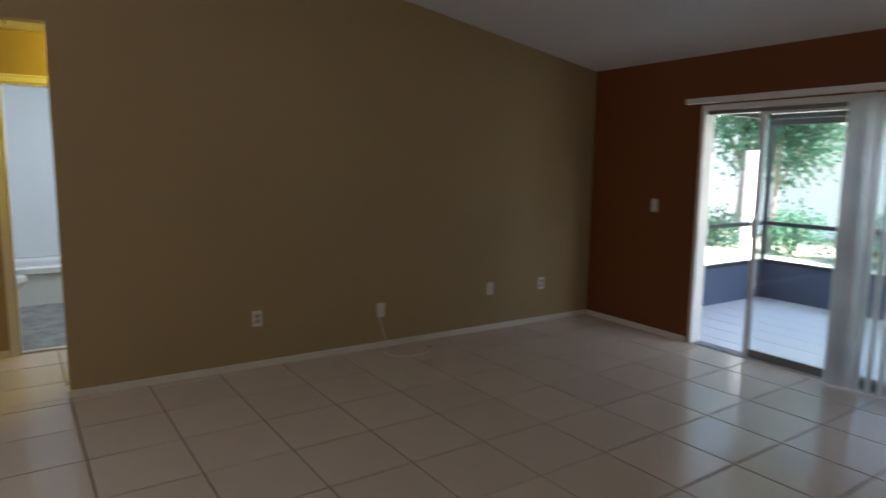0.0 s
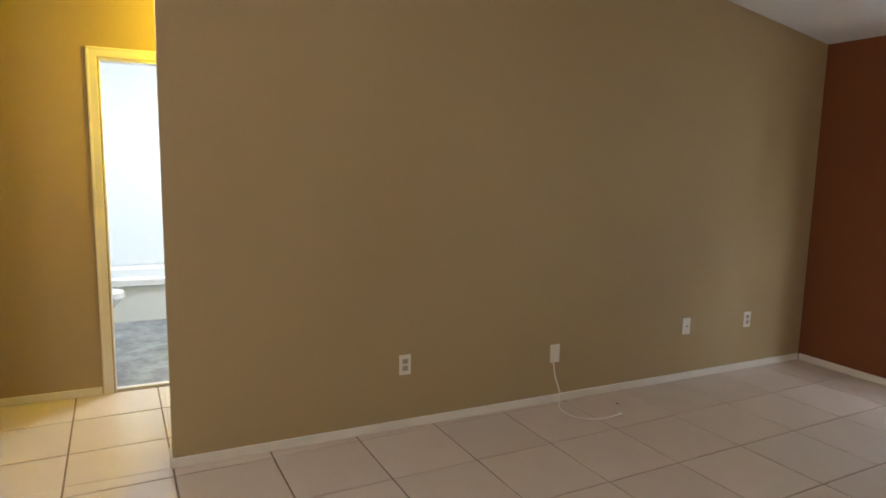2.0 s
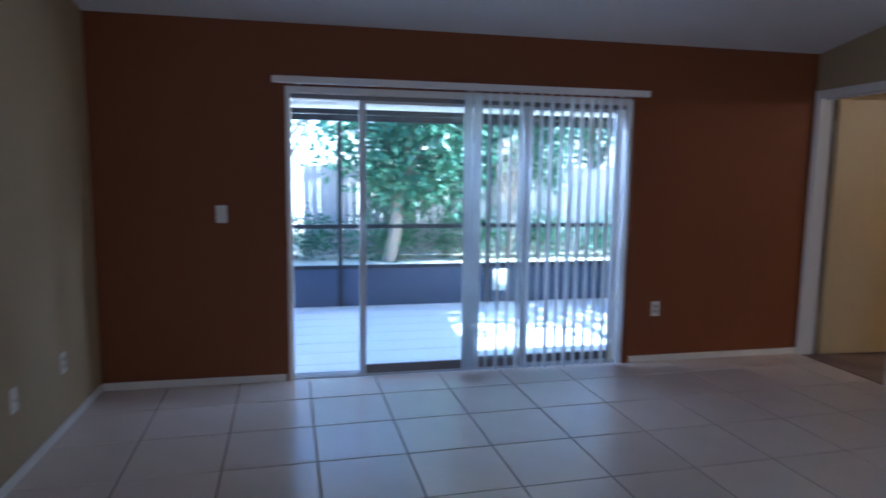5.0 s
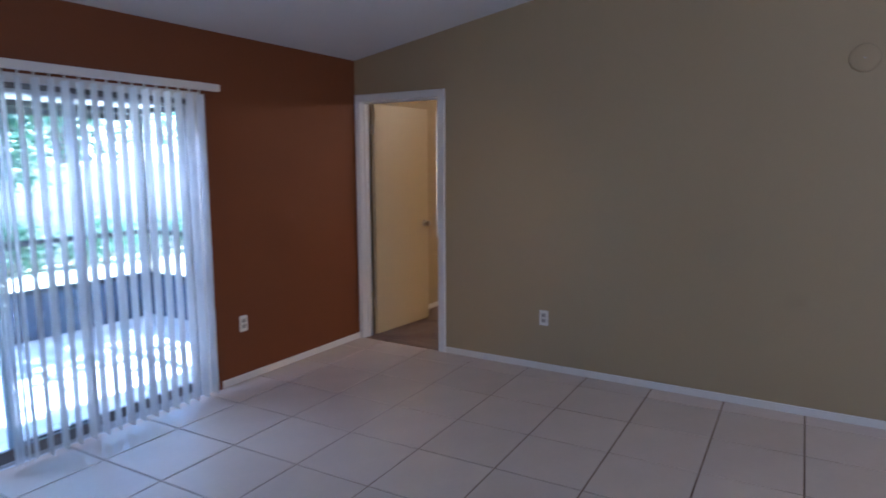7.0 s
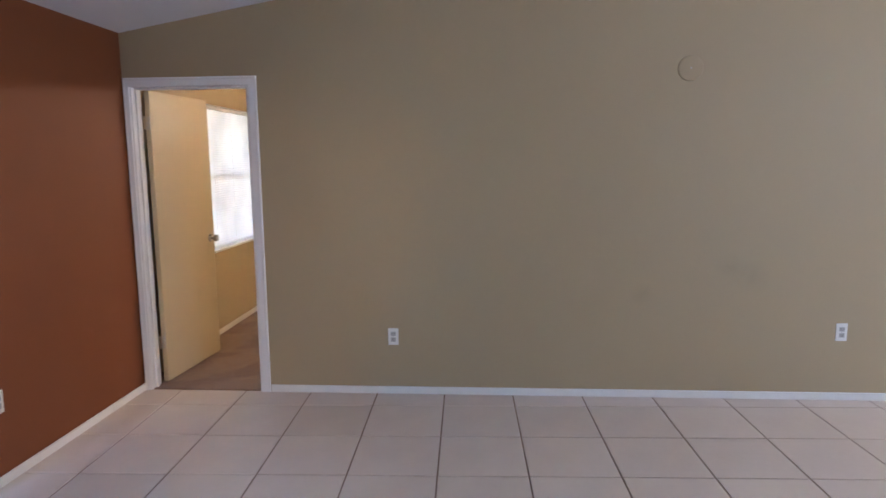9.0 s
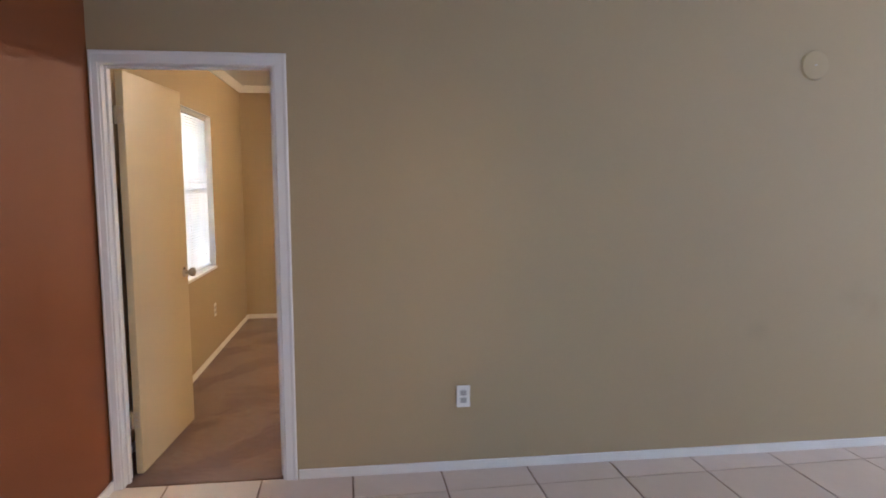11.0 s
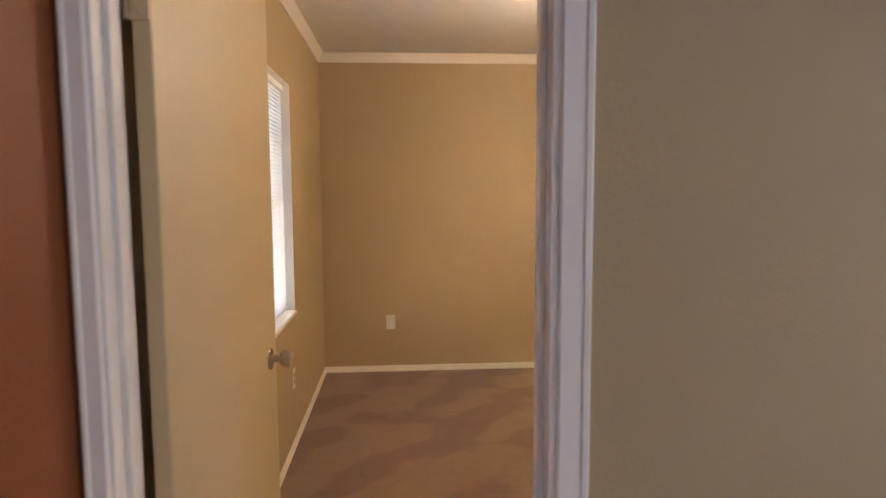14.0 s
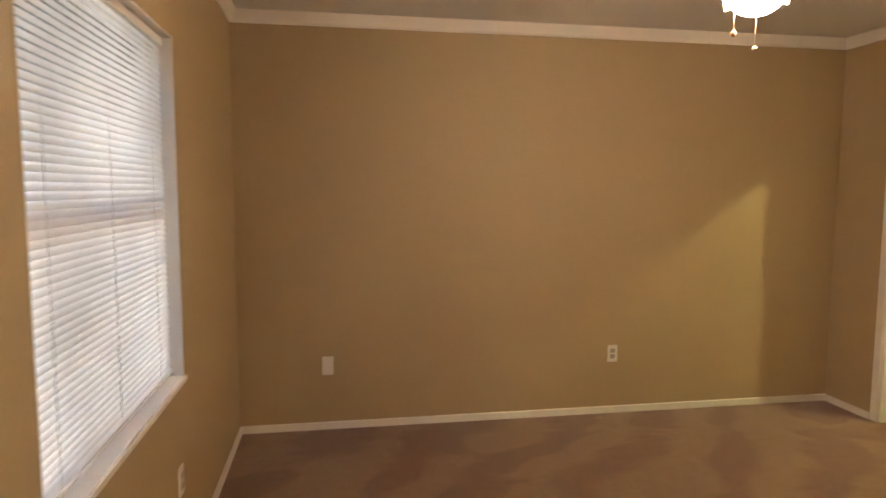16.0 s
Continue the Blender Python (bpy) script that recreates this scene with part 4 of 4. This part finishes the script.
def tree(at, height, crown, count, leaf, seed, label, mat, lean=0.0, category="tree", trunk_r=0.12):
    rng = random.Random(seed)
    t = thing("tree" if category == "tree" else "shrub", pose(*at), label, category)
    bm = B()
    top = Vector((lean * height, 0, height * 0.72))
    spine = [Vector((lean * height * (k / 5) ** 1.3 + rng.uniform(-0.05, 0.05), rng.uniform(-0.05, 0.05), height * 0.72 * k / 5)) for k in range(6)]
    tube(bm, spine, [trunk_r * (1 - 0.12 * k) for k in range(6)], 9)
    for k in range(9):
        base = spine[2 + k % 4]
        a = rng.uniform(0, 6.28)
        end = Vector((top.x + crown[0] * 0.75 * math.cos(a), crown[1] * 0.75 * math.sin(a), height * rng.uniform(0.6, 0.95)))
        mid = base.lerp(end, 0.5) + Vector((0, 0, 0.15))
        tube(bm, [base, mid, end], [trunk_r * 0.4, trunk_r * 0.25, trunk_r * 0.08], 6)
    part("trunk", bm, BARK, t, smooth=True)
    bm = B()
    leaf_cloud(bm, rng, (top.x, 0, height - crown[2]), crown, count, leaf)
    part("crown", bm, mat, t, "crown of many small leaves", kind="stuff")
    return t


tree((2.75, 6.7, GROUND), 3.5, (1.6, 0.7, 1.5), 7500, 0.15, 1, "leafy tree with broad leaves leaning over the fence", LEAF2, 0.12)
tree((5.0, 6.9, GROUND), 3.3, (1.1, 0.6, 1.0), 2600, 0.14, 21, "young leafy tree in front of the board fence", LEAF, 0.05, trunk_r=0.07)
tree((4.4, 9.0, GROUND), 5.6, (2.3, 1.5, 2.0), 8000, 0.13, 2, "tall leafy tree behind the fence", LEAF, 0.08, trunk_r=0.2)
tree((7.6, 8.8, GROUND), 5.2, (2.2, 1.4, 1.9), 8000, 0.12, 3, "tall leafy tree behind the fence", LEAF, -0.05, trunk_r=0.18)
tree((-3.6, 8.2, GROUND), 5.2, (2.1, 0.9, 2.0), 9000, 0.13, 5, "leafy tree before the pale house", LEAF2, 0.02, trunk_r=0.16)
tree((-2.3, 7.2, GROUND), 4.2, (1.45, 0.8, 1.35), 7000, 0.12, 16, "small tree with thin branches near the pale house", LEAF, 0.03, trunk_r=0.06)
tree((-6.2, 6.0, GROUND), 4.2, (1.6, 1.4, 1.6), 5000, 0.11, 6, "tree with thin bare-looking branches in the yard", LEAF, 0.1, trunk_r=0.1)
tree((0.6, 9.6, GROUND), 5.0, (2.0, 1.0, 1.2), 5000, 0.13, 33, "tall leafy tree whose crown hangs over the end of the fence", LEAF, 0.1, trunk_r=0.12)
tree((11.5, 8.9, GROUND), 4.6, (2.0, 1.6, 1.8), 7000, 0.12, 7, "leafy tree at the side of the yard", LEAF2, -0.06)
tree((7.9, 2.6, GROUND), 5.0, (1.9, 1.7, 1.3), 9000, 0.15, 9, "shade tree beside the porch", LEAF, -0.1, trunk_r=0.16)
for k, (x, w) in enumerate(((-3.4, 0.8), (-1.8, 0.7), (-0.3, 0.8), (1.1, 0.9), (2.6, 0.8), (4.2, 0.7), (5.6, 0.8), (7.2, 0.8), (8.9, 0.9))):
    t = thing("shrub", pose(x, FY - 0.55, GROUND), "low green shrub at the foot of the fence", "shrub", "shrubs along the fence")
    rng = random.Random(40 + k)
    bm = B()
    for j in range(5):
        a = rng.uniform(0, 6.28)
        tube(bm, [(0, 0, 0), (0.12 * math.cos(a), 0.1 * math.sin(a), 0.25), (0.35 * math.cos(a), 0.25 * math.sin(a), 0.5)], [0.015, 0.01, 0.004], 5)
    part("stems", bm, BARK, t)
    bm = B()
    leaf_cloud(bm, rng, (0, 0, 0.42), (w, 0.35, 0.34), 1500, 0.09)
    part("foliage", bm, LEAF2 if k % 3 else LEAF, t, kind="stuff")

t = thing("shrub", pose(0.32, 7.4, GROUND), "small pointed conifer shrub standing by itself", "shrub")
bm, rng = B(), random.Random(77)
part("stem", tube(B(), [(0, 0, 0), (0.01, 0, 1.3)], [0.02, 0.006], 6), BARK, t)
for k in range(1500):
    z = rng.uniform(0.05, 1.4)
    a, q = rng.uniform(0, 6.28), 0.30 * (1 - z / 1.45) * math.sqrt(rng.uniform(0.1, 1)) * (1 + 0.35 * math.sin(9 * z))
    m = Matrix.Translation((q * math.cos(a), q * math.sin(a), z)) @ Euler((rng.uniform(-1, 1), rng.uniform(-1, 1), a)).to_matrix().to_4x4()
    bm.faces.new([bm.verts.new(m @ Vector(p)) for p in ((0, 0, 0), (0.035, 0.015, 0), (0.07, 0, 0.01), (0.035, -0.015, 0))])
part("foliage", bm, LEAF, t, kind="stuff")

house = thing("neighbour_house", pose(-5.2, 10.5, GROUND), "pale neighbouring house beyond the fence", "house")
part("wall", box(B(), -6, 5.6, 0, 6, 0, 2.9), STUCCO, house)
bm = B()
prism(bm, [(-0.5, 2.9), (6.5, 2.9), (3, 4.6)], "x", -6.4, 6.0)
part("roof", bm, material("grey_shingle_roof", (0.20, 0.19, 0.18), 0.9, vary=0.25, scale=6), house)


# ---- floor tiles ----
P, GX, GY, GA = 0.4558, 4.5206, -0.2791, radians(1.75)
floor_ob = bpy.data.objects["floor"]
lattice = Matrix.Translation((GX, GY, 0)) @ Matrix.Rotation(GA, 4, "Z")
jitter = random.Random(11)


def clipped(poly, ax, limit, keep_less):
    """A polygon cut by the line where its coordinate ax reaches limit."""
    out = []
    for a, b in zip(poly, poly[1:] + poly[:1]):
        ina, inb = ((a[ax] <= limit, b[ax] <= limit) if keep_less else (a[ax] >= limit, b[ax] >= limit))
        if ina:
            out.append(a)
        if ina != inb:
            u = (limit - a[ax]) / (b[ax] - a[ax])
            out.append((a[0] + (b[0] - a[0]) * u, a[1] + (b[1] - a[1]) * u))
    return out


def slab(poly, e=0.003):
    bm = B()
    c = Vector((sum(p[0] for p in poly) / len(poly), sum(p[1] for p in poly) / len(poly)))
    low = [bm.verts.new((x, y, -0.008)) for x, y in poly]
    mid = [bm.verts.new((x, y, -0.001)) for x, y in poly]
    top = []
    for x, y in poly:
        d = c - Vector((x, y))
        top.append(bm.verts.new((x + e * (1 if d.x > 0 else -1) * min(1, abs(d.x) * 20), y + e * (1 if d.y > 0 else -1) * min(1, abs(d.y) * 20), 0)))
    bm.faces.new(top)
    for a, b in ((low, mid), (mid, top)):
        for k in range(len(a)):
            m = (k + 1) % len(a)
            bm.faces.new((a[k], a[m], b[m], b[k]))
    return mesh_of("tile", bm, TILE)


G = 0.0045
whole = slab([(G, G), (P - G, G), (P - G, P - G), (G, P - G)])
areas = [(0.0, BACK, W + 0.010, 0.0), (HX, HY0, -0.0001, WEND), (HX, WEND + 0.0001, -0.12, -1.6)]
made = []
for i in range(-1, 15):
    for j in range(-2, 20):
        square = [lattice @ Vector((-P * i + u, -P * j + v, 0)) for u, v in ((G, G), (P - G, G), (P - G, P - G), (G, P - G))]
        for x0, y0, x1, y1 in areas:
            poly = [(p.x, p.y) for p in square]
            inside = all(x0 <= x <= x1 and y0 <= y <= y1 for x, y in poly)
            if not inside:
                for ax, limit, less in ((0, x0, False), (0, x1, True), (1, y0, False), (1, y1, True)):
                    poly = clipped(poly, ax, limit, less) if poly else poly
                if len(poly) < 3:
                    continue
                area = abs(sum(a[0] * b[1] - b[0] * a[1] for a, b in zip(poly, poly[1:] + poly[:1]))) / 2
                if area < 0.0006:
                    continue
            made.append((-max(p[1] for p in poly), i, j, inside, poly))
made.sort(key=lambda c: c[:3])
rest = B()
for k, (_, i, j, inside, poly) in enumerate(made):
    if k < 300:
        ob = new("tile", whole if inside else slab(poly))
        ob.parent = floor_ob
        lift = Matrix.Translation((0, 0, jitter.uniform(-0.0007, 0.0007)))
        ob.matrix_basis = lattice @ Matrix.Translation((-P * i, -P * j, 0)) @ lift if inside else lift
    else:
        me = whole.copy() if inside else slab(poly)
        if inside:
            me.transform(lattice @ Matrix.Translation((-P * i, -P * j, 0)))
        rest.from_mesh(me)
if len(rest.verts):
    part("tiles", rest, TILE, kind="stuff")
